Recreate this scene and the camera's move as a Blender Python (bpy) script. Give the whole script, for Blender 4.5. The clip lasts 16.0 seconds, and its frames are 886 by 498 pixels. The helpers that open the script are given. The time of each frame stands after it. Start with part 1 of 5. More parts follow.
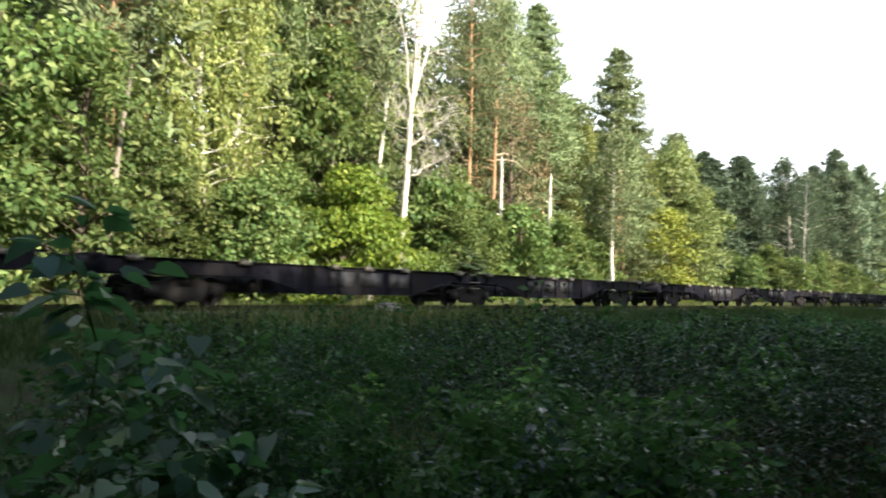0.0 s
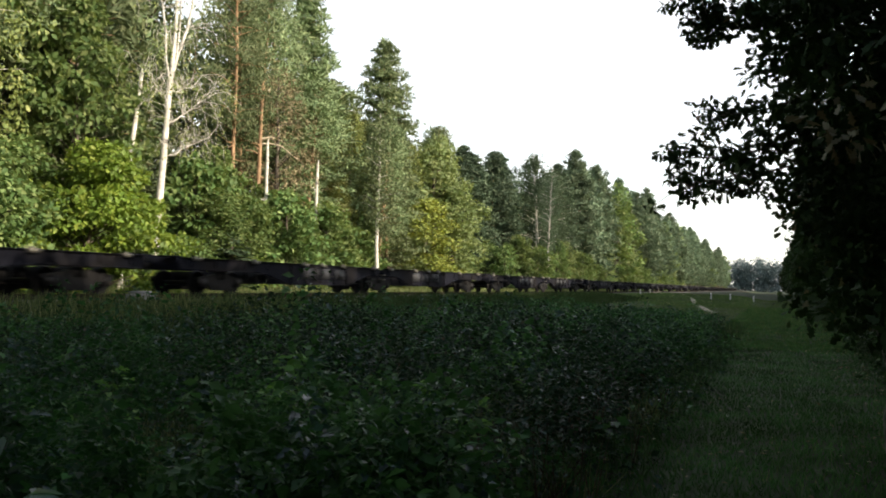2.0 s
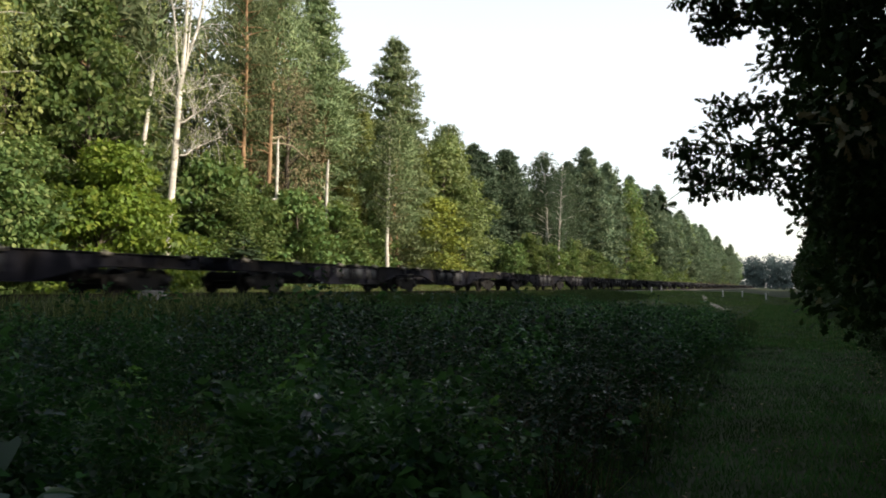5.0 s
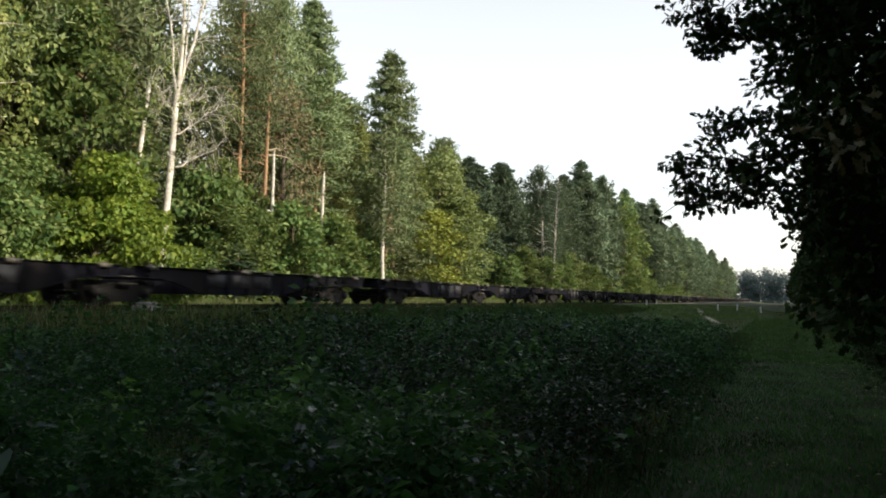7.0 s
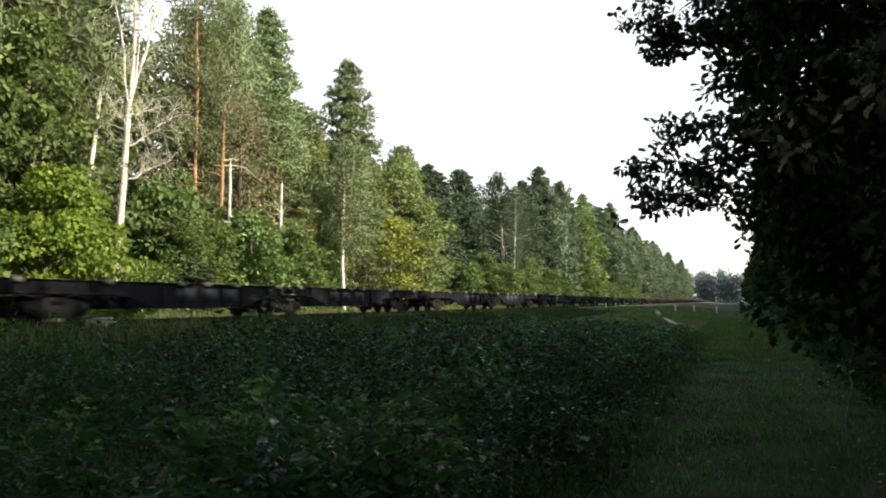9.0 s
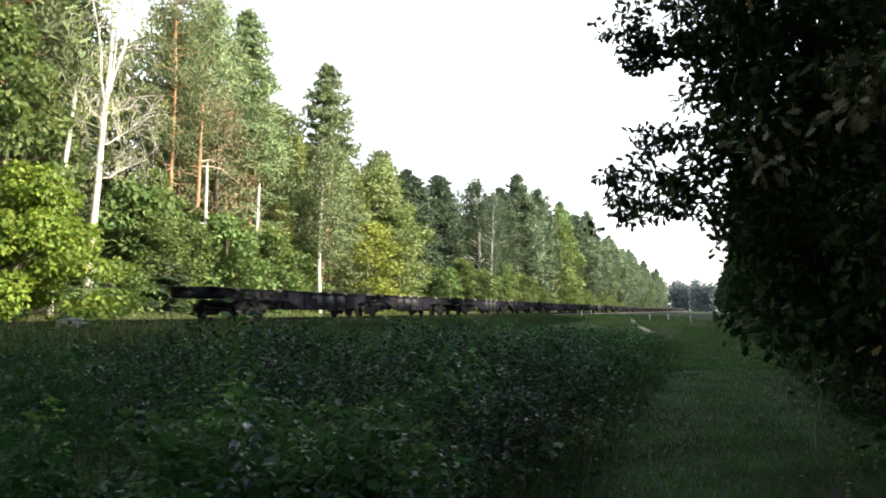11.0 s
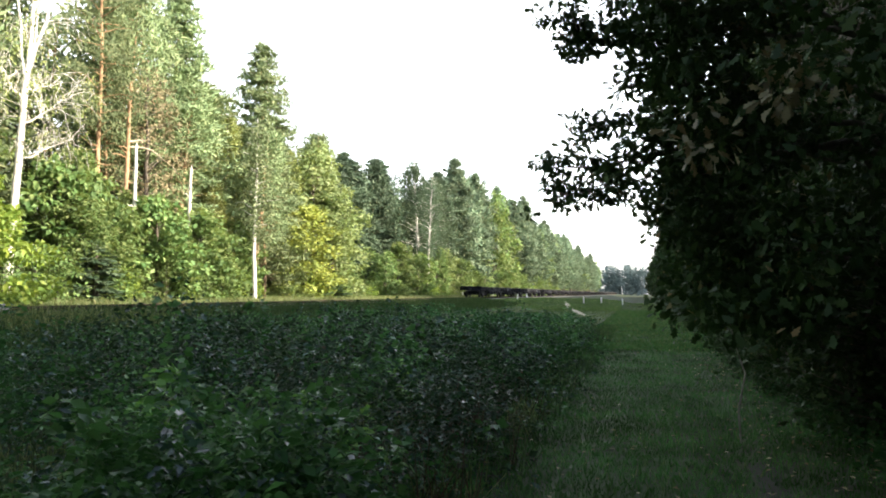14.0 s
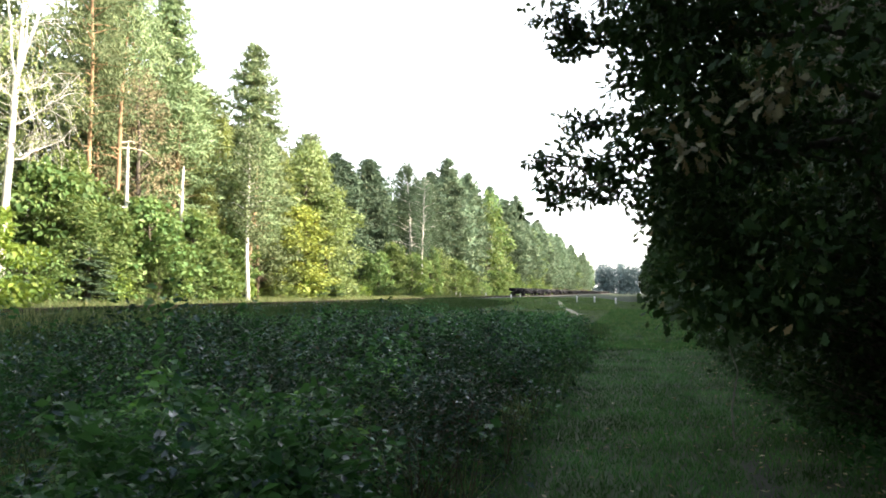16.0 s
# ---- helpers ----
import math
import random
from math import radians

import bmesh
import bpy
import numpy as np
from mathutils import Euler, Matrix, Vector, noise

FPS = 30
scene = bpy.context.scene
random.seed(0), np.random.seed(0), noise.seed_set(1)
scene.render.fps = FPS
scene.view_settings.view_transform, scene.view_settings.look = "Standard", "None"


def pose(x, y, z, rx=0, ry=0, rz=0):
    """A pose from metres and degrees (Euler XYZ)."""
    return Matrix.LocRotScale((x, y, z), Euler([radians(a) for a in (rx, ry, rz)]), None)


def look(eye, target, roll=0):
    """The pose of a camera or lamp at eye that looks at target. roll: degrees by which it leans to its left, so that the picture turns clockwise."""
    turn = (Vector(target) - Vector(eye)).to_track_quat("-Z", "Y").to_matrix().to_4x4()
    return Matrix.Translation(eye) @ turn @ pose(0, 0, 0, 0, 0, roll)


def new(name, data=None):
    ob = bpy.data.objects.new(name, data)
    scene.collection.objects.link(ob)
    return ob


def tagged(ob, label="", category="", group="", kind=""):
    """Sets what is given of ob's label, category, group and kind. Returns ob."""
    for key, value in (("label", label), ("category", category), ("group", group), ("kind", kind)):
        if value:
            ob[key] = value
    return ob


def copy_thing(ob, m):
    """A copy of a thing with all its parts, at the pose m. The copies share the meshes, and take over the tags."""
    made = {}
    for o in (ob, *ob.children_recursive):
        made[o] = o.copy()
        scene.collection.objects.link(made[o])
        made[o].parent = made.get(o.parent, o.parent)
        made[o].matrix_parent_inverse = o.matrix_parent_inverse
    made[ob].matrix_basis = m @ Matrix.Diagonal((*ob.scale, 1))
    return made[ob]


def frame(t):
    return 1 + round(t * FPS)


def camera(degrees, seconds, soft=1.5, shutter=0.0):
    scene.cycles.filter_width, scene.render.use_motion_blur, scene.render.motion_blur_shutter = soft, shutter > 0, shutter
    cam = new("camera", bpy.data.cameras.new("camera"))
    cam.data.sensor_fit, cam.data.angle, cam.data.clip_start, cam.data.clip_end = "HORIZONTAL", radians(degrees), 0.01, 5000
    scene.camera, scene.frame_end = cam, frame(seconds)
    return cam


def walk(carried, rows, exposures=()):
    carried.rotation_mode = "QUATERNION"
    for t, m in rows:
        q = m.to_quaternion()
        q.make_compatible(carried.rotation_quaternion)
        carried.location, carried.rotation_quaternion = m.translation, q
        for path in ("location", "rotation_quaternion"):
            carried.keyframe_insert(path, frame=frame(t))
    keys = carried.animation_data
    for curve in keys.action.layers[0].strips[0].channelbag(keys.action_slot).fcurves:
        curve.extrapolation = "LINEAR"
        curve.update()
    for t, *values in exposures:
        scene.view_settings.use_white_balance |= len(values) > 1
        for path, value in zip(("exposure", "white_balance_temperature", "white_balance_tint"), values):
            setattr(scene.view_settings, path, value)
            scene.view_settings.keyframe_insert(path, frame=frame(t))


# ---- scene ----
cam = camera(60.75, 16.0, 1.85, 0.4)
# seconds, yaw to the left of the track's line, pitch, roll; the camera is held at one spot
PATH = [
    (0, 41.26, 3.27, 1.24),
    (0.5, 35.37, 3.20, 2.70),
    (1, 29.35, 2.37, 2.03),
    (1.5, 25.85, 2.44, 1.34),
    (2, 23.63, 2.66, 1.11),
    (2.5, 23.84, 1.89, 0.88),
    (3, 23.70, 1.68, 0.84),
    (3.5, 23.92, 1.52, 1.03),
    (4, 24.18, 2.03, 1.05),
    (6.3, 24.13, 3.11, 0.59),
    (6.5, 23.86, 3.50, 0.58),
    (7, 24.08, 3.49, 1.07),
    (7.5, 23.68, 3.73, 0.76),
    (8, 21.31, 4.04, 1.31),
    (8.5, 21.42, 3.99, 0.62),
    (8.7, 21.55, 4.02, -0.04),
    (10.8, 18.68, 4.27, 0.52),
    (11, 19.36, 4.47, 0.48),
    (11.5, 18.20, 4.79, 0.82),
    (12, 16.73, 4.03, 0.35),
    (12.5, 15.54, 3.39, 0.08),
    (13, 15.19, 3.53, -0.20),
    (13.5, 14.86, 3.40, 0.20),
    (14, 14.61, 3.31, 0.31),
    (14.5, 14.36, 3.18, 0.15),
    (15, 14.20, 3.11, 0.00),
    (15.5, 14.00, 3.16, -0.02),
    (16, 14.10, 3.30, -0.00),
]
EYE = (0.0, 0.0, 1.6)


def held(yaw, pitch, roll):
    """The camera in the hand, turned by yaw, pitch and roll."""
    return Matrix.Translation(EYE) @ pose(0, 0, 0, 90 + pitch, 0, yaw) @ pose(0, 0, 0, 0, 0, roll)


EXPOSURE = [(0.0, 1.22, 6950, 10), (0.8, 1.08, 7050, 10), (2.0, 0.50, 7150, 10), (4.0, 0.20, 7150, 10), (6.5, 0.08, 7100, 10), (8.0, 0.24, 7150, 10), (8.7, 0.45, 7150, 10), (10.8, 1.14, 6950, 10), (12.5, 1.46, 6900, 10), (16.0, 1.84, 6900, 10)]
walk(cam, [(t, held(*turn)) for t, *turn in PATH], EXPOSURE)

# light and air
world = bpy.data.worlds.new("sky")
scene.world = world
world.use_nodes = True
wn = world.node_tree.nodes
sky = wn.new("ShaderNodeTexSky")
sky.sky_type, sky.sun_disc = "NISHITA", False
SUN_EL, SUN_AZ = 27.0, 88.0
sky.sun_elevation, sky.sun_rotation = radians(SUN_EL), radians(SUN_AZ)
sky.air_density, sky.dust_density = 1.0, 2.0
wn["Background"].inputs["Strength"].default_value = 0.105
world.node_tree.links.new(sky.outputs["Color"], wn["Background"].inputs["Color"])
# thin white haze, thicker towards the horizon
haze = wn.new("ShaderNodeBackground")
haze.inputs["Color"].default_value = (0.93, 0.97, 1.0, 1)
way = wn.new("ShaderNodeTexCoord")
height = wn.new("ShaderNodeSeparateXYZ")
thick = wn.new("ShaderNodeMapRange")
thick.interpolation_type = "SMOOTHSTEP"
thick.inputs["From Min"].default_value, thick.inputs["From Max"].default_value = 0.2, 1.0
thick.inputs["To Min"].default_value, thick.inputs["To Max"].default_value = 0.80, 0.03
world.node_tree.links.new(way.outputs["Generated"], height.inputs[0])
world.node_tree.links.new(height.outputs["Z"], thick.inputs["Value"])
world.node_tree.links.new(thick.outputs["Result"], haze.inputs["Strength"])
both = wn.new("ShaderNodeAddShader")
world.node_tree.links.new(wn["Background"].outputs[0], both.inputs[0])
world.node_tree.links.new(haze.outputs[0], both.inputs[1])
world.node_tree.links.new(both.outputs[0], wn["World Output"].inputs["Surface"])
sun_data = bpy.data.lights.new("sun", "SUN")
sun_data.energy, sun_data.angle, sun_data.color = 5.0, radians(0.6), (1.0, 0.885, 0.725)
sun = new("sun", sun_data)
sun.matrix_world = look((math.sin(radians(SUN_AZ)) * 60, math.cos(radians(SUN_AZ)) * 60, 60 * math.tan(radians(SUN_EL))), (0, 0, 0))

rng = np.random.default_rng(7)

# ---------------------------------------------------------------- materials


def material(name, rough=0.8, metal=0.0):
    m = bpy.data.materials.new(name)
    m.use_nodes = True
    b = m.node_tree.nodes["Principled BSDF"]
    b.inputs["Roughness"].default_value, b.inputs["Metallic"].default_value = rough, metal
    b.inputs["Specular IOR Level"].default_value = 0.3
    return m, m.node_tree, b


def node(nt, kind, **sockets):
    n = nt.nodes.new("ShaderNode" + kind)
    for k, v in sockets.items():
        n.inputs[k.replace("_", " ")].default_value = v
    return n


def ramp(nt, source, stops):
    r = nt.nodes.new("ShaderNodeValToRGB")
    while len(r.color_ramp.elements) < len(stops):
        r.color_ramp.elements.new(0.5)
    for e, (p, c) in zip(r.color_ramp.elements, stops):
        e.position, e.color = p, (*c, 1)
    nt.links.new(source, r.inputs["Fac"])
    return r.outputs["Color"]


def bump(nt, b, source, strength=0.4, distance=0.05):
    n = node(nt, "Bump", Strength=strength, Distance=distance)
    nt.links.new(source, n.inputs["Height"])
    nt.links.new(n.outputs["Normal"], b.inputs["Normal"])


def leaf_material(name, stops, through_colour, translucent=0.3, rough=0.5, spec=0.3, patch=0.35, swing=0.3):
    """Leaves: every leaf has its own tone, and patches of the crown differ."""
    m, nt, b = material(name, rough)
    b.inputs["Specular IOR Level"].default_value = spec
    geo = nt.nodes.new("ShaderNodeNewGeometry")
    col = ramp(nt, geo.outputs["Random Per Island"], stops)
    co = nt.nodes.new("ShaderNodeTexCoord")
    big = node(nt, "TexNoise", Scale=patch, Detail=2.0)
    nt.links.new(co.outputs["Object"], big.inputs["Vector"])
    info = nt.nodes.new("ShaderNodeObjectInfo")
    mapped = node(nt, "MapRange", To_Min=0.66, To_Max=1.34)
    nt.links.new(info.outputs["Random"], mapped.inputs["Value"])
    mult = nt.nodes.new("ShaderNodeMath")
    mult.operation = "MULTIPLY"
    spread = node(nt, "MapRange", From_Min=0.3, From_Max=0.7, To_Min=1 - swing, To_Max=1 + swing)
    nt.links.new(big.outputs["Fac"], spread.inputs["Value"])
    nt.links.new(spread.outputs["Result"], mult.inputs[0])
    nt.links.new(mapped.outputs["Result"], mult.inputs[1])
    hue = node(nt, "MapRange", To_Min=0.485, To_Max=0.515)
    nt.links.new(info.outputs["Random"], hue.inputs["Value"])
    hsv = nt.nodes.new("ShaderNodeHueSaturation")
    nt.links.new(col, hsv.inputs["Color"])
    nt.links.new(mult.outputs[0], hsv.inputs["Value"])
    nt.links.new(hue.outputs["Result"], hsv.inputs["Hue"])
    nt.links.new(hsv.outputs["Color"], b.inputs["Base Color"])
    tr = node(nt, "BsdfTranslucent", Color=(*through_colour, 1))
    mix = node(nt, "MixShader", Fac=translucent)
    nt.links.new(b.outputs[0], mix.inputs[1])
    nt.links.new(tr.outputs[0], mix.inputs[2])
    nt.links.new(mix.outputs[0], nt.nodes["Material Output"].inputs["Surface"])
    return m


def noisy(name, stops, scale, rough=0.85, detail=6.0, stretch=(1, 1, 1), bump_strength=0.5, bump_distance=0.03, metal=0.0, second=None):
    m, nt, b = material(name, rough, metal)
    co = nt.nodes.new("ShaderNodeTexCoord")
    mp = nt.nodes.new("ShaderNodeMapping")
    mp.inputs["Scale"].default_value = stretch
    nt.links.new(co.outputs["Object"], mp.inputs["Vector"])
    n = node(nt, "TexNoise", Scale=scale, Detail=detail, Roughness=0.65)
    nt.links.new(mp.outputs[0], n.inputs["Vector"])
    colour = ramp(nt, n.outputs["Fac"], stops)
    if second:
        n2 = node(nt, "TexNoise", Scale=second[0], Detail=3.0)
        nt.links.new(co.outputs["Object"], n2.inputs["Vector"])
        mask = ramp(nt, n2.outputs["Fac"], [(0.45, (0, 0, 0)), (0.62, (1, 1, 1))])
        mx = nt.nodes.new("ShaderNodeMixRGB")
        nt.links.new(mask, mx.inputs["Fac"])
        nt.links.new(colour, mx.inputs["Color1"])
        mx.inputs["Color2"].default_value = (*second[1], 1)
        colour = mx.outputs["Color"]
    nt.links.new(colour, b.inputs["Base Color"])
    bump(nt, b, n.outputs["Fac"], bump_strength, bump_distance)
    return m


def pine_bark():
    """Grey-brown plates below, thin orange bark higher up."""
    m, nt, b = material("pine_bark", 0.85)
    co = nt.nodes.new("ShaderNodeTexCoord")
    mp = nt.nodes.new("ShaderNodeMapping")
    mp.inputs["Scale"].default_value = (5, 5, 1.2)
    nt.links.new(co.outputs["Object"], mp.inputs["Vector"])
    n = node(nt, "TexNoise", Scale=2.0, Detail=5.0)
    nt.links.new(mp.outputs[0], n.inputs["Vector"])
    low = ramp(nt, n.outputs["Fac"], [(0.3, (0.07, 0.05, 0.04)), (0.7, (0.22, 0.15, 0.11))])
    high = ramp(nt, n.outputs["Fac"], [(0.3, (0.24, 0.15, 0.09)), (0.7, (0.50, 0.33, 0.20))])
    sep = nt.nodes.new("ShaderNodeSeparateXYZ")
    nt.links.new(co.outputs["Object"], sep.inputs[0])
    h = node(nt, "MapRange", From_Min=3.5, From_Max=8.0)
    nt.links.new(sep.outputs["Z"], h.inputs["Value"])
    mx = nt.nodes.new("ShaderNodeMixRGB")
    nt.links.new(h.outputs["Result"], mx.inputs["Fac"])
    nt.links.new(low, mx.inputs["Color1"])
    nt.links.new(high, mx.inputs["Color2"])
    nt.links.new(mx.outputs["Color"], b.inputs["Base Color"])
    bump(nt, b, n.outputs["Fac"], 0.6, 0.04)
    return m


PINE_BARK = pine_bark()
BIRCH_BARK = noisy("birch_bark", [(0.30, (0.06, 0.055, 0.05)), (0.40, (0.50, 0.48, 0.44)), (0.65, (0.84, 0.82, 0.78))], 1.0, 0.6, stretch=(1.0, 1.0, 2.2), bump_strength=0.2)
GREY_BARK = noisy("grey_bark", [(0.3, (0.05, 0.042, 0.035)), (0.75, (0.2, 0.17, 0.14))], 3.0, stretch=(4, 4, 1), bump_strength=0.8)
PALE_BARK = noisy("pale_bark", [(0.3, (0.14, 0.13, 0.11)), (0.75, (0.36, 0.34, 0.29))], 5.0, stretch=(4, 4, 1))
DEAD_WOOD = noisy("barkless_dead_wood", [(0.3, (0.30, 0.25, 0.18)), (0.75, (0.55, 0.48, 0.37))], 5.0, stretch=(4, 4, 1))
NEEDLE = leaf_material("pine_needles", [(0.0, (0.125, 0.182, 0.10)), (0.6, (0.185, 0.245, 0.13)), (1.0, (0.26, 0.30, 0.16))], (0.26, 0.33, 0.13), 0.16, 0.7, 0.1)
# pine needles darkened in colour, for the shade past the gap
SHADED_PINE = leaf_material("shade_toned_pine_needles", [(0.0, (0.045, 0.082, 0.052)), (0.6, (0.075, 0.120, 0.072)), (1.0, (0.12, 0.165, 0.095))], (0.08, 0.12, 0.06), 0.15, 0.6)
SPRUCE = leaf_material("spruce_needles", [(0.0, (0.060, 0.110, 0.070)), (0.6, (0.105, 0.170, 0.102)), (1.0, (0.17, 0.23, 0.14))], (0.16, 0.23, 0.11), 0.14, 0.7, 0.1)
BROAD = leaf_material("broad_leaves", [(0.0, (0.055, 0.105, 0.038)), (0.6, (0.115, 0.185, 0.066)), (1.0, (0.23, 0.28, 0.115))], (0.32, 0.43, 0.11), 0.22, 0.55, 0.15)
BIRCH = leaf_material("birch_leaves", [(0.0, (0.125, 0.170, 0.056)), (0.6, (0.20, 0.245, 0.085)), (1.0, (0.30, 0.31, 0.12))], (0.40, 0.43, 0.10), 0.26, 0.5)
YELLOWING = leaf_material("yellowing_leaves", [(0.0, (0.19, 0.25, 0.070)), (0.6, (0.27, 0.33, 0.085)), (1.0, (0.38, 0.41, 0.11))], (0.42, 0.42, 0.07), 0.26, 0.5)
PALE_LEAF = leaf_material("pale_green_leaves", [(0.0, (0.14, 0.205, 0.085)), (0.6, (0.19, 0.26, 0.105)), (1.0, (0.27, 0.31, 0.13))], (0.34, 0.42, 0.12), 0.24, 0.5)
LIME = leaf_material("lime_leaves", [(0.0, (0.09, 0.17, 0.03)), (0.6, (0.17, 0.27, 0.045)), (1.0, (0.29, 0.36, 0.07))], (0.38, 0.5, 0.07), 0.24, 0.5)
RUSSET = leaf_material("russet_twigs", [(0.0, (0.18, 0.155, 0.09)), (0.6, (0.26, 0.215, 0.13)), (1.0, (0.34, 0.28, 0.18))], (0.26, 0.23, 0.13), 0.24, 0.7)
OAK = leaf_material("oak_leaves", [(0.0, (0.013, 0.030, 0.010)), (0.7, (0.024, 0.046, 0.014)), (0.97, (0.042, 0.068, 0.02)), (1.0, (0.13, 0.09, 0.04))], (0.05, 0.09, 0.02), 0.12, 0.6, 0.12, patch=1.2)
WITHERED = leaf_material("withered_oak_leaves", [(0.0, (0.09, 0.088, 0.045)), (1.0, (0.21, 0.20, 0.11))], (0.2, 0.14, 0.06), 0.2, 0.6)
# the pale end stop colours a few leaves as sky glints
WEED = leaf_material("weed_leaves", [(0.0, (0.007, 0.028, 0.010)), (0.6, (0.019, 0.068, 0.024)), (0.95, (0.055, 0.14, 0.05)), (1.0, (0.20, 0.24, 0.16))], (0.07, 0.21, 0.05), 0.26, 0.45, 0.10, patch=1.1, swing=0.75)
# pale blue-green leaf colour stands in for glints of the sky
GLINT_WEED = leaf_material("glint_toned_weed_leaves", [(0.0, (0.022, 0.062, 0.050)), (0.85, (0.046, 0.108, 0.090)), (1.0, (0.20, 0.30, 0.30))], (0.07, 0.19, 0.10), 0.18, 0.3, 0.38, patch=1.1, swing=0.5)
# last stop paints pale glints; the one before it is russet leaves
BRAMBLE = leaf_material("bramble_leaves", [(0.0, (0.006, 0.022, 0.011)), (0.72, (0.015, 0.044, 0.022)), (0.95, (0.032, 0.068, 0.042)), (0.988, (0.10, 0.06, 0.035)), (1.0, (0.22, 0.26, 0.24))], (0.05, 0.11, 0.03), 0.20, 0.42, 0.13, patch=1.1, swing=0.75)
# pale end stop: glints painted on a few leaves
SAPLING = leaf_material("sapling_leaves", [(0.0, (0.022, 0.070, 0.022)), (0.6, (0.060, 0.145, 0.042)), (0.93, (0.11, 0.20, 0.06)), (1.0, (0.22, 0.30, 0.24))], (0.09, 0.23, 0.06), 0.32, 0.4, 0.15, patch=1.1, swing=0.55)
FRESH = leaf_material("fresh_seedling_leaves", [(0.0, (0.07, 0.18, 0.035)), (0.8, (0.13, 0.27, 0.06)), (1.0, (0.24, 0.34, 0.12))], (0.22, 0.45, 0.08), 0.38, 0.45, 0.15, patch=1.1, swing=0.3)
# the sky's blue sheen is partly in this leaf colour, palest at the end
LIME_SAPLING = leaf_material("blue_green_sapling_leaves", [(0.0, (0.032, 0.115, 0.055)), (0.8, (0.085, 0.215, 0.125)), (1.0, (0.20, 0.36, 0.34))], (0.09, 0.25, 0.08), 0.36, 0.30, 0.42, patch=2.0, swing=0.5)
GRASS = leaf_material("grass_blades", [(0.0, (0.045, 0.085, 0.030)), (0.7, (0.085, 0.14, 0.048)), (0.93, (0.16, 0.19, 0.075)), (1.0, (0.36, 0.32, 0.18))], (0.2, 0.3, 0.08), 0.28, 0.7, 0.08, patch=0.5)
BANK_GRASS = leaf_material("rank_bank_grass", [(0.0, (0.022, 0.048, 0.017)), (0.7, (0.044, 0.082, 0.030)), (0.95, (0.09, 0.12, 0.045)), (1.0, (0.26, 0.25, 0.15))], (0.09, 0.17, 0.05), 0.26, 0.6, 0.1, patch=0.7, swing=0.6)
# path grass split from GRASS, the shaded path's brightness put into its colour
TURF = leaf_material("path_toned_turf", [(0.0, (0.035, 0.105, 0.032)), (0.7, (0.062, 0.165, 0.05)), (0.96, (0.11, 0.21, 0.065)), (1.0, (0.24, 0.22, 0.12))], (0.09, 0.22, 0.05), 0.25, 0.7, 0.06, patch=0.9, swing=0.85)
DRY_GRASS = leaf_material("dry_grass", [(0.0, (0.06, 0.10, 0.035)), (0.6, (0.11, 0.15, 0.055)), (1.0, (0.26, 0.25, 0.13))], (0.3, 0.32, 0.1), 0.25, 0.6)
DEAD_STALK = leaf_material("dead_stalks", [(0.0, (0.035, 0.022, 0.014)), (1.0, (0.11, 0.07, 0.045))], (0.1, 0.06, 0.03), 0.1, 0.7)
LITTER = leaf_material("fallen_leaves", [(0.0, (0.12, 0.08, 0.035)), (0.5, (0.24, 0.18, 0.07)), (1.0, (0.46, 0.42, 0.28))], (0.3, 0.25, 0.1), 0.1, 0.6)
# aerial haze mixed into the leaf colour, pale and blue
HAZED_LEAF = leaf_material("haze_tinted_leaves", [(0.0, (0.10, 0.15, 0.17)), (1.0, (0.16, 0.22, 0.24))], (0.14, 0.2, 0.19), 0.2, 0.6)
# needles lightened and blued in colour to stand for distance haze
HAZED_PINE = leaf_material("haze_tinted_pine_needles", [(0.0, (0.085, 0.14, 0.095)), (0.6, (0.145, 0.205, 0.135)), (1.0, (0.22, 0.27, 0.175))], (0.16, 0.22, 0.12), 0.22, 0.7, 0.1, patch=0.25, swing=0.5)
# birch leaves in a duller, darker tone: their shade is in the colour
SHADED_BIRCH = leaf_material("shade_toned_birch_leaves", [(0.0, (0.050, 0.088, 0.056)), (0.6, (0.080, 0.125, 0.078)), (1.0, (0.13, 0.17, 0.11))], (0.15, 0.2, 0.1), 0.24, 0.6, 0.1)
GROUND = noisy("soil_and_moss", [(0.3, (0.022, 0.020, 0.013)), (0.5, (0.030, 0.042, 0.016)), (0.75, (0.050, 0.075, 0.024))], 2.2, 0.95, bump_strength=0.8, bump_distance=0.08, second=(0.25, (0.030, 0.055, 0.018)))
SAND = noisy("trodden_sand", [(0.3, (0.30, 0.26, 0.18)), (0.7, (0.50, 0.45, 0.34))], 4.0, 0.95)
EARTH = noisy("worn_earth", [(0.3, (0.016, 0.018, 0.012)), (0.7, (0.040, 0.044, 0.030))], 6.0, 0.95)
BALLAST = noisy("ballast_stone", [(0.35, (0.09, 0.085, 0.08)), (0.65, (0.25, 0.24, 0.225))], 16.0, 0.9, bump_strength=1.0, bump_distance=0.05)
CONCRETE = noisy("weathered_concrete", [(0.3, (0.20, 0.20, 0.20)), (0.7, (0.36, 0.36, 0.35))], 7.0, 0.9, bump_strength=0.3, bump_distance=0.01)
RAIL = noisy("rusty_rail", [(0.3, (0.03, 0.022, 0.018)), (0.7, (0.08, 0.06, 0.05))], 9.0, 0.6, metal=0.4)
WAGON = noisy("grimy_wagon_paint", [(0.25, (0.004, 0.0045, 0.009)), (0.55, (0.008, 0.009, 0.017)), (0.85, (0.020, 0.022, 0.034))], 1.6, 0.66, stretch=(1, 1, 2.5), bump_strength=0.1, second=(0.6, (0.013, 0.012, 0.014)))
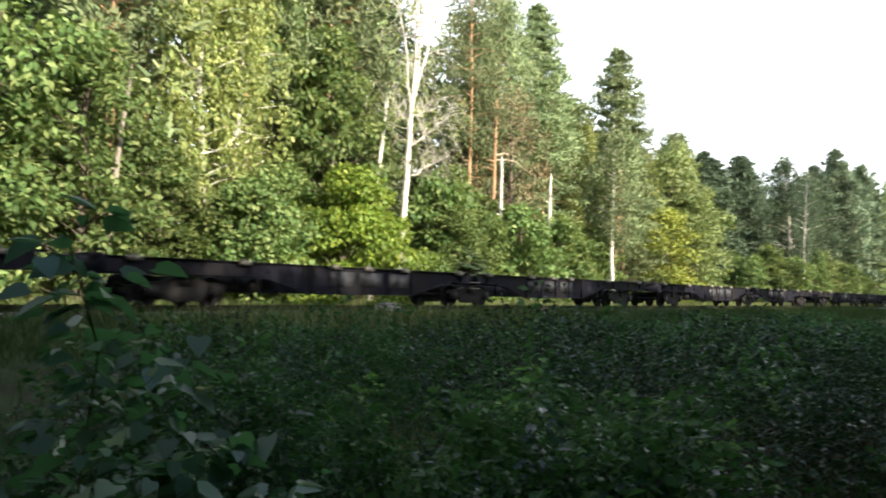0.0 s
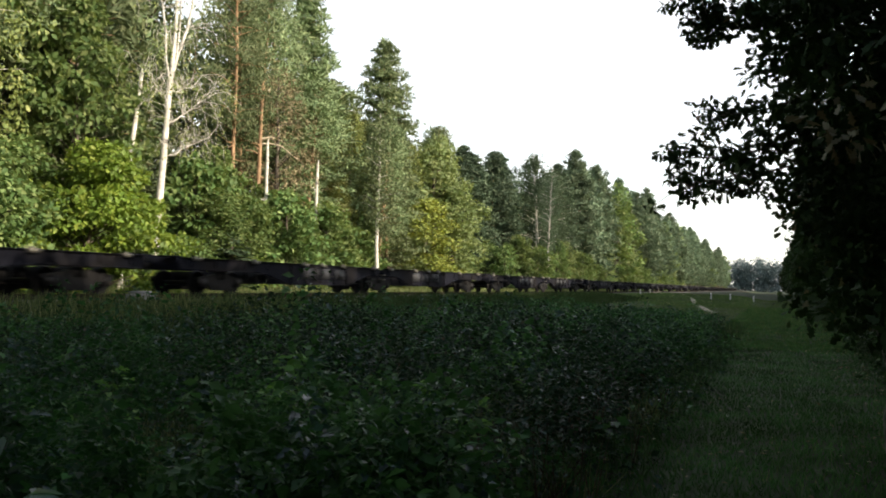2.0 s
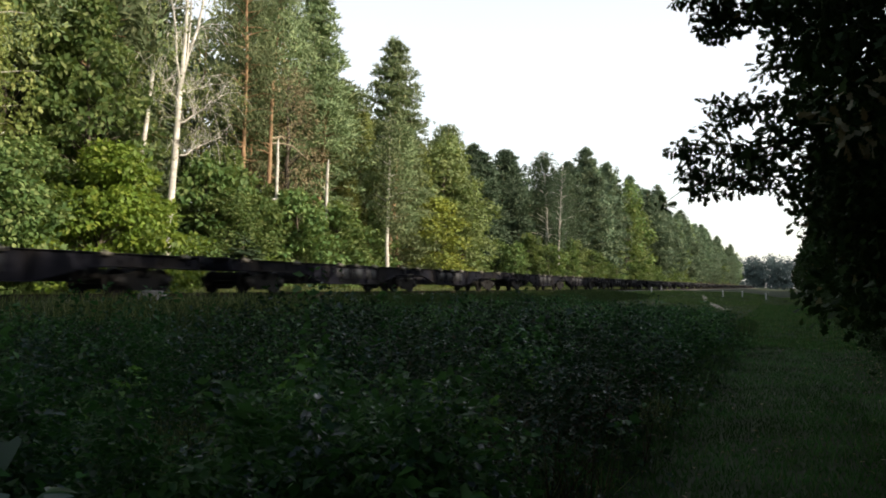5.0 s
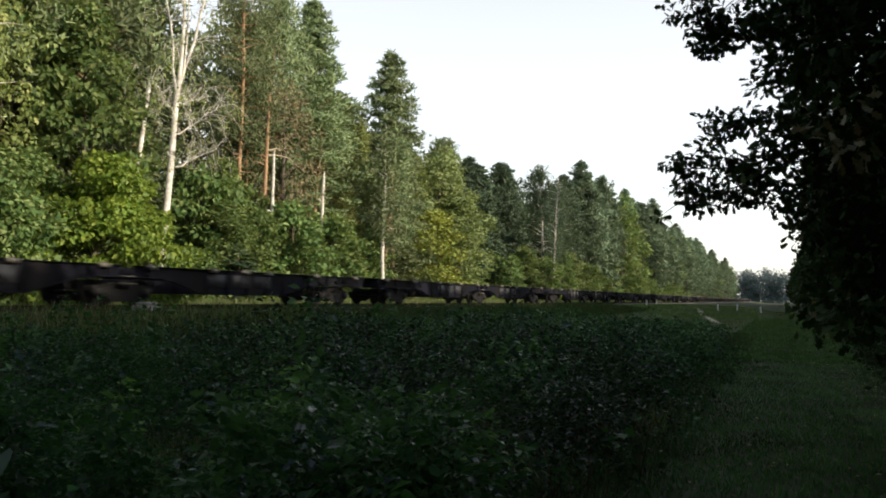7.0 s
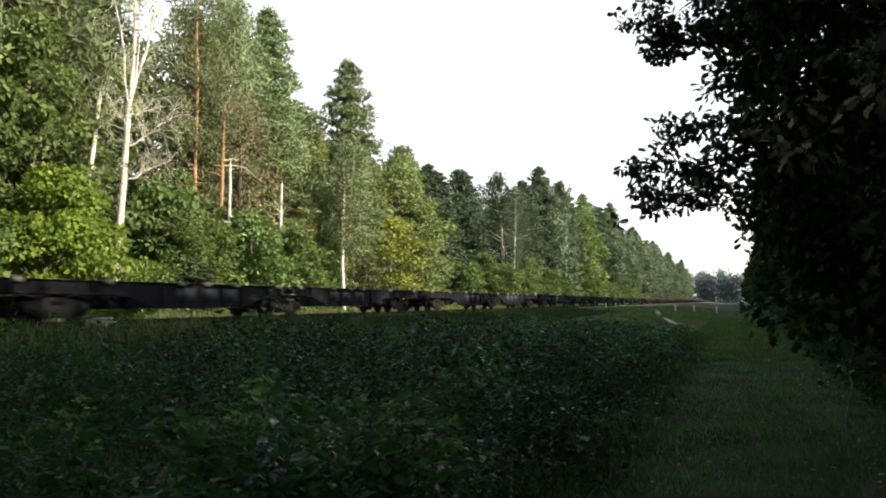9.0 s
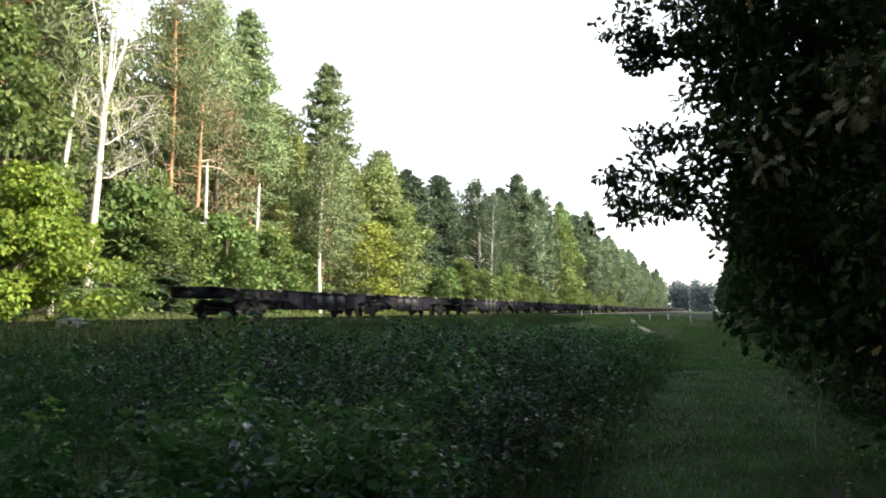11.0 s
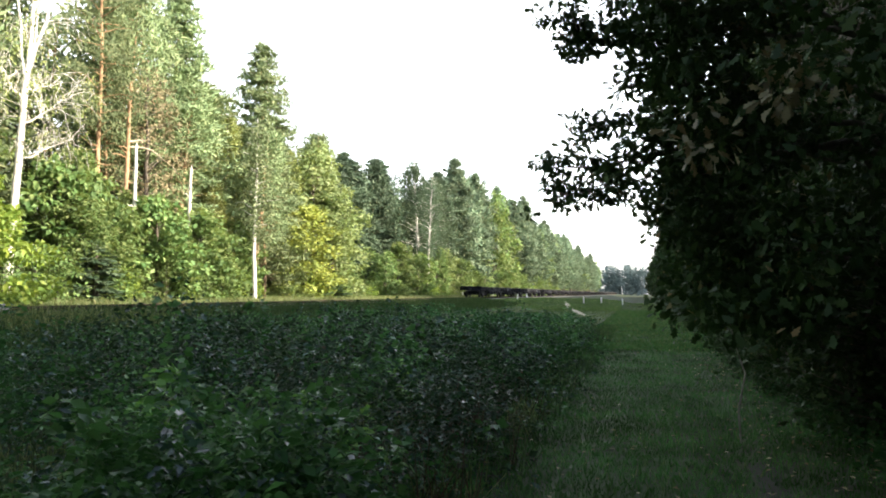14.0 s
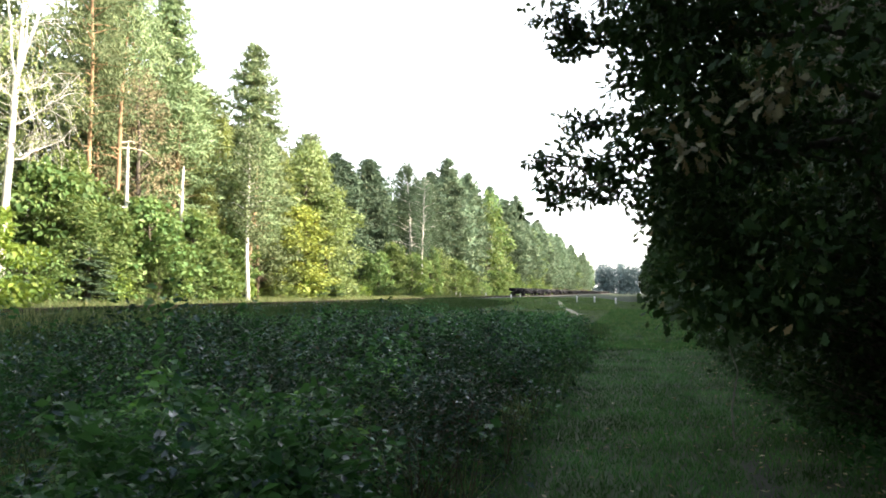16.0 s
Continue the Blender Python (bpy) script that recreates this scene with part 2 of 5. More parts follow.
WAGON.node_tree.nodes["Principled BSDF"].inputs["Specular IOR Level"].default_value = 0.15
STEEL = noisy("greasy_steel", [(0.3, (0.008, 0.008, 0.009)), (0.75, (0.024, 0.023, 0.024))], 5.0, 0.6, metal=0.3)
GALVANISED = noisy("worn_lock_steel", [(0.3, (0.11, 0.105, 0.09)), (0.7, (0.24, 0.23, 0.20))], 7.0, 0.55, metal=0.2)
PALE_PAINT = noisy("faded_plate_paint", [(0.3, (0.022, 0.024, 0.030)), (0.7, (0.065, 0.07, 0.08))], 3.0, 0.6, bump_strength=0.1)
WHITE = noisy("white_post_paint", [(0.3, (0.55, 0.55, 0.53)), (0.6, (0.82, 0.82, 0.80))], 6.0, 0.6, bump_strength=0.1)

# ---------------------------------------------------------------- mesh tools


def mesh(name, verts, faces, mat, smooth=False):
    """faces: arrays of n-gons, each array with one corner count."""
    me = bpy.data.meshes.new(name)
    verts = np.asarray(verts, np.float32)
    faces = [np.asarray(f, np.int32) for f in faces if len(f)]
    me.vertices.add(len(verts))
    me.vertices.foreach_set("co", verts.ravel())
    loops = np.concatenate([f.ravel() for f in faces])
    me.loops.add(len(loops))
    me.loops.foreach_set("vertex_index", loops)
    sizes = np.concatenate([np.full(len(f), f.shape[1], np.int32) for f in faces])
    me.polygons.add(len(sizes))
    me.polygons.foreach_set("loop_start", np.r_[0, np.cumsum(sizes)[:-1]].astype(np.int32))
    if smooth:
        me.polygons.foreach_set("use_smooth", np.ones(len(sizes), bool))
    me.materials.append(mat)
    me.update(calc_edges=True)
    me.validate()
    return me


def part(name, me, parent, label="", m=None):
    ob = new(name, me)
    ob.parent = parent
    if m is not None:
        ob.matrix_basis = m
    return tagged(ob, label)


def unit(v):
    return v / (np.linalg.norm(v, axis=-1, keepdims=True) + 1e-9)


def around(n, r=rng):
    return unit(r.normal(size=(n, 3)))


OUTLINES = {
    "rhomb": [(0, 0, 0), (0.5, 0.45, 0.12), (0, 1, 0), (-0.5, 0.45, 0.12)],
    "needle": [(-0.5, 0, 0), (0.5, 0, 0), (0.18, 1, 0), (-0.18, 1, 0)],
    "heart": [(0, 0.06, 0), (0.3, 0, 0.05), (0.5, 0.25, 0.10), (0.36, 0.62, 0.06), (0, 1, -0.08), (-0.36, 0.62, 0.06), (-0.5, 0.25, 0.10), (-0.3, 0, 0.05)],
    "oak": [(0, 0, 0), (0.18, 0.2, 0.03), (0.12, 0.3, 0), (0.38, 0.45, 0.06), (0.2, 0.56, 0.02), (0.42, 0.74, 0.05), (0.2, 0.82, 0), (0, 1, -0.06),
            (-0.2, 0.82, 0), (-0.42, 0.74, 0.05), (-0.2, 0.56, 0.02), (-0.38, 0.45, 0.06), (-0.12, 0.3, 0), (-0.18, 0.2, 0.03)],
}


def leaves(at, axis, up, length, width, outline="rhomb"):
    """One blade a point, along axis, its face towards up. Returns vertices and faces."""
    axis = unit(axis)
    side = unit(np.cross(axis, up))
    face = np.cross(side, axis)
    o = np.array(OUTLINES[outline])
    length, width = np.broadcast_to(length, len(at)), np.broadcast_to(width, len(at))
    v = (at[:, None] + side[:, None] * (o[None, :, 0, None] * width[:, None, None])
         + axis[:, None] * (o[None, :, 1, None] * length[:, None, None])
         + face[:, None] * (o[None, :, 2, None] * length[:, None, None]))
    k = len(o)
    idx = np.arange(len(at) * k).reshape(-1, k)
    if k == 4 and outline == "rhomb":
        return v.reshape(-1, 3), np.concatenate([idx[:, [0, 1, 2]], idx[:, [0, 2, 3]]])
    return v.reshape(-1, 3), idx


class Heap:
    """Gathers geometry for one mesh."""

    def __init__(self):
        self.v, self.f, self.n = [], {}, 0

    def add(self, v, f):
        f = np.asarray(f)
        self.v.append(np.asarray(v, float))
        self.f.setdefault(f.shape[1], []).append(f + self.n)
        self.n += len(v)
        return self

    def mesh(self, name, mat, smooth=False):
        return mesh(name, np.concatenate(self.v), [np.concatenate(f) for f in self.f.values()], mat, smooth)


def tube(points, radii, sides=7):
    points, radii = np.asarray(points, float), np.asarray(radii, float)
    d = unit(np.gradient(points, axis=0))
    ref = np.array([1.0, 0.2, 0.1]) if abs(d[:, 0]).mean() < 0.7 else np.array([0.1, 0.2, 1.0])
    a = unit(np.cross(d, ref))
    b = np.cross(d, a)
    w = np.arange(sides) * 2 * math.pi / sides
    v = points[:, None] + radii[:, None, None] * (np.cos(w)[None, :, None] * a[:, None] + np.sin(w)[None, :, None] * b[:, None])
    i = np.arange(len(points) - 1)[:, None] * sides
    j = np.arange(sides)[None]
    k = (j + 1) % sides
    f = np.stack([i + j, i + k, i + sides + k, i + sides + j], -1).reshape(-1, 4)
    return v.reshape(-1, 3), f


def box(x0, x1, y0, y1, z0, z1):
    v = np.array([(x, y, z) for x in (x0, x1) for y in (y0, y1) for z in (z0, z1)], float)
    return v, np.array([(0, 1, 3, 2), (4, 6, 7, 5), (0, 4, 5, 1), (2, 3, 7, 6), (0, 2, 6, 4), (1, 5, 7, 3)])


def bent(p0, p1, n=5, sag=0.0, wobble=0.05, r=rng):
    t = np.linspace(0, 1, n)[:, None]
    p = np.asarray(p0) * (1 - t) + np.asarray(p1) * t
    size = np.linalg.norm(np.subtract(p1, p0))
    p[:, 2] -= (sag * size * np.sin(t * math.pi))[:, 0]
    p[1:-1] += r.normal(size=(n - 2, 3)) * wobble * size
    return p


def clump(c, radius, n, length, width, outline="rhomb", flat=0.7, lift=0.5, droop=0.3, r=rng):
    d = around(n, r)
    p = np.asarray(c) + d * np.array([1, 1, flat]) * radius * (r.random((n, 1)) ** 0.26)
    axis = d * 0.7 + around(n, r) * 0.8 - np.array([0, 0, droop])
    up = d * 1.0 + around(n, r) * 0.38 + np.array([0, 0, lift * 0.8])
    s = r.uniform(0.7, 1.25, n)
    return leaves(p, axis, up, length * s, width * s, outline)


# ---------------------------------------------------------------- ground


def smooth_step(a, b, v):
    t = np.clip((v - a) / (b - a), 0, 1)
    return t * t * (3 - 2 * t)


def ground_z(x, y):
    """Path at 0, a bank up to the track on one side, level woods on both."""
    x, y = np.asarray(x, float), np.asarray(y, float)
    z = 0.80 * smooth_step(-8.0, -15.5, x)
    z = z + 0.18 * smooth_step(-22.0, -25.0, x) + 0.25 * smooth_step(3.0, 9.0, x)
    crossing = np.exp(-((y - 100.0) / 13.0) ** 2) * smooth_step(2.5, -6.0, x) * smooth_step(-20, -15, x)
    z = z + crossing * np.maximum(0.82 - 0.80 * smooth_step(-8.0, -15.5, x), 0)
    ruts = 0.05 * np.exp(-((x - 1.0) / 0.3) ** 2) + 0.04 * np.exp(-((x + 0.75) / 0.3) ** 2)
    small = 0.05 * np.sin(x * 1.3 + 0.7 * np.sin(y * 0.6)) * np.sin(y * 0.9 + x * 0.4) * smooth_step(0.8, 2.5, np.abs(x)) * smooth_step(-17.0, -14.0, x)
    return z - ruts + small


def ground():
    xs = np.unique(np.r_[-2500, -900, -300, -120, -70, np.arange(-45, -22, 1.5), np.arange(-22, -2, 0.4), np.arange(-2, 3, 0.12), np.arange(3, 10, 0.4), np.arange(10, 40, 3), 70, 150, 500, 2500])
    ys = np.unique(np.r_[-2500, -800, -200, -60, np.arange(-30, -4, 3), np.arange(-4, 30, 0.5), np.arange(30, 170, 2.0), np.arange(170, 700, 25), 900, 1500, 3000])
    gx, gy = np.meshgrid(xs, ys, indexing="ij")
    v = np.stack([gx, gy, ground_z(gx, gy)], -1).reshape(-1, 3)
    i, j = np.meshgrid(np.arange(len(xs) - 1), np.arange(len(ys) - 1), indexing="ij")
    a = (i * len(ys) + j).ravel()
    f = np.stack([a, a + len(ys), a + len(ys) + 1, a + 1], -1)
    ob = new("ground", mesh("ground", v, [f], GROUND, True))
    tagged(ob, "mossy soil with grass, rising in a low bank beside the railway", "ground", kind="structure")


def strip(name, label, points, width, mat, lift=0.02):
    p = np.array(points, float)
    d = unit(np.gradient(p, axis=0))
    s = np.stack([d[:, 1], -d[:, 0]], -1) * width / 2
    rows = []
    for k in (-1, -0.4, 0.4, 1):
        q = p[:, :2] + s * k
        rows.append(np.c_[q, ground_z(q[:, 0], q[:, 1]) + lift * (1 if abs(k) < 1 else 0.3)])
    v = np.stack(rows, 1).reshape(-1, 3)
    i = np.arange(len(p) - 1)[:, None] * 4 + np.arange(3)[None]
    f = np.stack([i, i + 1, i + 5, i + 4], -1).reshape(-1, 4)
    return tagged(new(name, mesh(name, v, [f], mat, True)), label, "path", kind="structure")


TRACK_X, RAIL_Z = -19.3, 1.07


def track():
    bed = new("track_bed", None)
    tagged(bed, "single railway track on grey stone ballast with concrete sleepers", "railway track", kind="structure")
    ys = np.unique(np.r_[np.arange(-60, 160, 2.0), np.arange(160, 1200, 20)])
    prof = [(-2.9, 0.55), (-1.75, 0.90), (-0.9, 0.915), (0.9, 0.915), (1.75, 0.90), (2.9, 0.55)]
    v = np.array([(TRACK_X + x, y, z + 0.02 * math.sin(y * 1.7 + x * 3)) for y in ys for x, z in prof])
    i = np.arange(len(ys) - 1)[:, None] * 6 + np.arange(5)[None]
    part("ballast", mesh("ballast", v, [np.stack([i, i + 1, i + 7, i + 6], -1).reshape(-1, 4)], BALLAST), bed)
    for s in (-1, 1):
        h = Heap()
        for w, z0, z1 in ((0.075, RAIL_Z - 0.18, RAIL_Z - 0.16), (0.012, RAIL_Z - 0.16, RAIL_Z - 0.04), (0.036, RAIL_Z - 0.04, RAIL_Z)):
            h.add(*box(TRACK_X + s * 0.78 - w, TRACK_X + s * 0.78 + w, -60, 1200, z0, z1))
        part("rail", h.mesh("rail", RAIL), bed, "rusty steel rail")
    sl = Heap().add(*box(-1.35, 1.35, -0.14, 0.14, -0.2, 0.0)).mesh("sleeper", CONCRETE)
    for k in range(280):
        part("sleeper", sl, bed, "", pose(TRACK_X, -12 + k * 0.58, 0.945))


# ---------------------------------------------------------------- wagons

PERIOD, SPEED, PHASE = 29.85, 20.55, 22.4


def side_profile():
    """The fish-bellied side sill of one unit, from the articulation to the outer end (along y)."""
    top = [(0.25, 0.0), (14.1, 0.0)]
    low = [(14.1, -0.40), (10.2, -0.40), (9.5, -0.46), (7.9, -0.86), (3.35, -0.86), (1.75, -0.43), (1.3, -0.36), (0.25, -0.36)]
    return top + low


def wagon_meshes():
    made = {}
    prof = side_profile()
    side = Heap()
    # web in quads, flanges and stiffeners
    lower = sorted(((y, z) for y, z in prof[2:]))
    for (ya, za), (yb, zb) in zip(lower[:-1], lower[1:]):
        vv = np.array([(x, y, z) for x in (-0.012, 0.012) for y, z in ((ya, za), (yb, zb), (yb, -0.02), (ya, -0.02))])
        side.add(vv, np.array([(0, 1, 2, 3), (7, 6, 5, 4)]))
        vv = np.array([(x, y, z + d) for d in (-0.02, 0.012) for y, z, x in ((ya, za, -0.07), (ya, za, 0.07), (yb, zb, 0.07), (yb, zb, -0.07))])
        side.add(vv, np.array([(0, 3, 2, 1), (4, 5, 6, 7), (0, 1, 5, 4), (1, 2, 6, 5), (2, 3, 7, 6), (3, 0, 4, 7)]))
    side.add(*box(-0.08, 0.08, 0.25, 14.1, -0.03, 0.0))
    for y in (3.45, 4.55, 5.65, 6.75, 7.85):
        side.add(*box(-0.065, 0.065, y - 0.012, y + 0.012, -0.85, -0.03))
    for y in (0.8, 9.4, 10.8, 12.4, 13.6):
        side.add(*box(-0.065, 0.065, y - 0.012, y + 0.012, -0.33, -0.03))
    made["side"] = side.mesh("side_sill", WAGON)
    centre = Heap()
    centre.add(*box(-0.28, 0.28, 0.3, 14.1, -0.42, -0.08))
    for y in (1.2, 3.4, 5.3, 7.2, 9.5, 11.9, 13.4):
        centre.add(*box(-1.2, -0.28, y - 0.08, y + 0.08, -0.36, -0.05)).add(*box(0.28, 1.2, y - 0.08, y + 0.08, -0.36, -0.05))
    made["centre"] = centre.mesh("centre_sill", WAGON)
    head = Heap().add(*box(-1.25, 1.25, 14.1, 14.22, -0.42, 0.05)).add(*box(-1.2, -0.5, 14.22, 14.5, 0.0, 0.04)).add(*box(0.5, 1.2, 14.22, 14.5, 0.0, 0.04))
    for k in (-1, 1):
        head.add(*box(k * 0.95 - 0.03, k * 0.95 + 0.03, 14.1, 14.15, 0.05, 0.18))
    made["head"] = head.mesh("headstock", WAGON)
    made["coupler"] = Heap().add(*box(-0.09, 0.09, 14.2, 14.8, -0.36, -0.2)).add(*box(-0.18, 0.16, 14.72, 14.94, -0.42, -0.14)).mesh("coupler", STEEL)
    made["lock"] = Heap().add(*box(-0.10, 0.12, -0.17, 0.17, -0.10, 0.015)).add(*box(-0.06, 0.06, -0.06, 0.06, 0.015, 0.07)).mesh("container_lock", GALVANISED)
    made["plate"] = Heap().add(*box(0.0, 0.012, -0.50, 0.50, -0.62, -0.16)).mesh("data_panel", PALE_PAINT)
    made["step"] = Heap().add(*box(-0.05, 0.05, -0.28, 0.28, -0.02, 0.02)).mesh("step", GALVANISED)
    made["brake"] = Heap().add(*tube([(0, -0.4, 0), (0, 0.4, 0)], [0.17, 0.17], 10)).add(*box(-0.05, 0.05, 0.4, 1.4, -0.03, 0.03)).mesh("brake_cylinder", STEEL)
    tank = Heap().add(*tube([(x, 0, 0) for x in (-1.02, -1.0, -0.93, 0.93, 1.0, 1.02)], [0.02, 0.16, 0.24, 0.24, 0.16, 0.02], 12))
    for x in (-0.6, 0.6):
        tank.add(*box(x - 0.04, x + 0.04, -0.26, 0.26, -0.02, 0.28))
    for y in (-0.62, 0.62):
        tank.add(*box(-0.9, 0.9, y - 0.09, y + 0.09, -0.12, 0.26))
    made["tank"] = tank.mesh("air_tank", STEEL)
    w = np.arange(14) * 2 * math.pi / 14
    wheel = Heap()
    rings = [(0.10, -0.09), (0.10, 0.09), (0.34, 0.03), (0.40, 0.07), (0.4055, 0.07), (0.46, -0.06), (0.40, -0.06), (0.34, -0.03)]
    vv = np.array([(x, r * math.cos(a), r * math.sin(a)) for r, x in rings for a in w])
    i = np.arange(8)[:, None] * 14
    k = np.arange(14)[None]
    j = ((np.arange(8) + 1) % 8)[:, None] * 14
    wheel.add(vv, np.stack([i + k, i + (k + 1) % 14, j + (k + 1) % 14, j + k], -1).reshape(-1, 4))
    made["wheel"] = wheel.mesh("wheel", STEEL, False)
    made["axle"] = Heap().add(*tube([(-1.1, 0, 0), (1.1, 0, 0)], [0.08, 0.08], 10)).mesh("axle", STEEL)
    fr = Heap()
    for s in (-1, 1):
        x0, x1 = (0.93, 1.09) if s > 0 else (-1.09, -0.93)
        out = [(-1.2, 0.02), (-1.2, 0.20), (-0.62, 0.26), (-0.35, 0.34), (0.35, 0.34), (0.62, 0.26), (1.2, 0.20), (1.2, 0.02), (0.75, 0.0), (0.45, -0.26), (-0.45, -0.26), (-0.75, 0.0)]
        vv = np.array([(x, y, z) for x in (x0, x1) for y, z in out])
        m = len(out)
        fr.add(vv, np.array([list(range(m)), list(range(2 * m - 1, m - 1, -1))]))
        fr.add(vv, np.array([(q, (q + 1) % m, (q + 1) % m + m, q + m) for q in range(m)]))
        for y in (-0.925, 0.925):
            fr.add(*box(x0 - 0.03, x1 + 0.03, y - 0.16, y + 0.16, -0.13, 0.15))
        for y in (-0.18, 0.0, 0.18):
            fr.add(*tube([((x0 + x1) / 2, y, -0.2), ((x0 + x1) / 2, y, 0.2)], [0.07, 0.07], 8))
    fr.add(*box(-1.1, 1.1, -0.22, 0.22, 0.12, 0.40))
    made["bogie"] = fr.mesh("bogie_frame", STEEL)
    return made


def bogie(made, parent, y):
    b = part("bogie", made["bogie"], parent, "cast three-piece bogie", pose(0, y, 0.4055))
    for dy in (-0.925, 0.925):
        part("axle", made["axle"], b, "", pose(0, dy, 0))
        for s in (-1, 1):
            part("wheel", made["wheel"], b, "steel railway wheel", pose(s * 0.78, dy, 0, 0, 0, 180 if s < 0 else 0))


def wagon():
    """An empty articulated flat wagon: two units over three bogies. Origin on the rails under the articulation."""
    made = wagon_meshes()
    w = new("container_flat_wagon", None)
    tagged(w, "empty dark grey articulated container flat wagon with fish-bellied sills", "railway wagon", "wagons of the freight train")
    top = 1.26
    for s in (1, -1):
        turn = pose(0, 0, top, 0, 0, 0 if s > 0 else 180)
        part("centre_sill", made["centre"], w, "", turn)
        part("headstock", made["head"], w, "", turn)
        part("coupler", made["coupler"], w, "black automatic coupler", turn)
        for k in (-1, 1):
            sill = part("side_sill", made["side"], w, "deep tapered side sill with grimy paint", turn @ pose(k * 1.22, 0, 0))
            for y in (0.9, 3.8, 5.5, 6.9, 10.2, 13.4):
                part("container_lock", made["lock"], sill, "pale worn container lock", pose(k * 0.02, y, 0.0, 0, 0, 0 if k > 0 else 180))
            for y in (4.08, 5.32, 6.58):
                part("data_panel", made["plate"], sill, "faded light panel", pose(k * 0.014, y, 0, 0, 0, 0 if k > 0 else 180))
        part("brake_cylinder", made["brake"], w, "", pose(0.5, s * 5.5, 0.75))
        part("air_tank", made["tank"], w, "black air tank under the frame", pose(0, s * 9.65, 0.62))
    for k in (-1, 1):
        for z in (0.92, 0.70):
            part("step", made["step"], w, "pale step bar", pose(k * 1.27, 0.0, z))
    for y in (-11.9, 0.0, 11.9):
        bogie(made, w, y)
    return w

# ---------------------------------------------------------------- trees


def trunk_line(h, lean, r, n=9, wobble=0.012):
    t = np.linspace(0, 1, n)
    p = np.c_[lean[0] * t**1.4 * h, lean[1] * t**1.4 * h, t * h]
    p[1:, :2] += np.cumsum(r.normal(size=(n - 1, 2)) * wobble * h / n * 3, 0)
    return p


def along(line, z):
    return np.array([np.interp(z, line[:, 2], line[:, 0]), np.interp(z, line[:, 2], line[:, 1]), z])


def tree_thing(name, wood, bark, crown, leaf, label, category, wood_name="trunk"):
    t = new(name, None)
    part("trunk", wood.mesh(wood_name, bark, True), t)
    part("crown", crown.mesh("crown", leaf), t)
    return tagged(t, label, category)


def pine(seed, h=22.0, low=0.5, spread=2.6, clumps=62, per=105, size=0.30, puff=1.0, label="tall Scots pine with orange upper trunk", leaf=None, taper=0.55):
    r = np.random.default_rng(seed)
    line = trunk_line(h, r.normal(size=2) * 0.015, r)
    wood = Heap().add(*tube(line, 0.18 * (1 - line[:, 2] / h) ** 0.7 + 0.03, 8))
    crown = Heap()
    for k in range(clumps):
        u = (k + r.random()) / clumps
        z = h * (low + (0.99 - low) * u)
        reach = spread * (1 - u) ** taper * r.uniform(0.35, 1.1) * min(1.0, 0.45 + u * 2.2) + 0.15
        a = k * 2.4 + r.normal() * 0.4
        c = along(line, z) + np.array([math.cos(a) * reach, math.sin(a) * reach, r.uniform(-0.1, 0.45)])
        wood.add(*tube(bent(along(line, z - 0.2), c, 3, -0.06, 0.04, r), [0.05, 0.032, 0.012], 3))
        crown.add(*clump(c, r.uniform(0.6, 1.1) * puff * (1.0 if taper < 0.6 else 1.15 - 0.75 * u), per, size, size * 0.32, "needle", 0.38, 0.45, -0.2, r))
    for k in range(12):
        z = h * r.uniform(0.12, max(low, 0.14))
        a = r.random() * 6.3
        e = along(line, z) + np.array([math.cos(a), math.sin(a), r.uniform(-0.25, 0.15)]) * r.uniform(0.6, 2.0)
        wood.add(*tube(bent(along(line, z), e, 4, 0.05, 0.06, r), [0.035, 0.025, 0.016, 0.006], 4))
    return tree_thing("pine_tree", wood, PINE_BARK, crown, leaf or NEEDLE, label, "tree")


def spruce(seed, h=21.0, wide=3.0, low=0.12, label="tall spruce with tiers of drooping branches", leaf=None, step=0.5):
    r = np.random.default_rng(seed)
    line = trunk_line(h, r.normal(size=2) * 0.006, r, wobble=0.004)
    wood = Heap().add(*tube(line, 0.2 * (1 - line[:, 2] / h) ** 0.8 + 0.02, 8))
    crown = Heap()
    z = h * low
    while z < h - 0.3:
        u = 1 - z / h
        for k in range(int(7 + 2 * u)):
            if r.random() < 0.14:
                continue
            reach = (wide * u**0.4 * min(1.0, 0.5 + u * 4.0) + 0.1) * r.uniform(0.45, 1.12)
            a = r.random() * 6.3
            d = np.array([math.cos(a), math.sin(a), 0])
            start = along(line, z + r.uniform(-0.2, 0.2))
            end = start + d * reach + np.array([0, 0, -0.18 * reach + 0.1])
            br = bent(start, end, 5, 0.07, 0.02, r)
            wood.add(*tube(br, np.linspace(0.035, 0.008, 5), 3))
            n = int(8 + reach * 18)
            t = r.uniform(0.15, 1.05, n)
            p = start + (end - start) * t[:, None]
            p[:, 2] -= 0.07 * reach * np.sin(np.clip(t, 0, 1) * math.pi)
            side = np.cross(d, [0, 0, 1]) * r.choice([-1, 1], n)[:, None]
            axis = d * 0.7 + side * r.uniform(0.1, 0.9, (n, 1)) + np.c_[np.zeros(n), np.zeros(n), r.uniform(-0.75, 0.2, n)]
            crown.add(*leaves(p, axis, np.array([0, 0, 0.45]) + d * 0.7 + around(n, r) * 0.5, r.uniform(0.3, 0.55, n), r.uniform(0.12, 0.2, n), "needle"))
        z += step * r.uniform(0.7, 1.3)
    crown.add(*clump(line[-1] - [0, 0, 0.3], 0.4, 60, 0.3, 0.1, "needle", 1.6, 0.3, -0.4, r))
    return tree_thing("spruce_tree", wood, GREY_BARK, crown, leaf or SPRUCE, label, "tree")


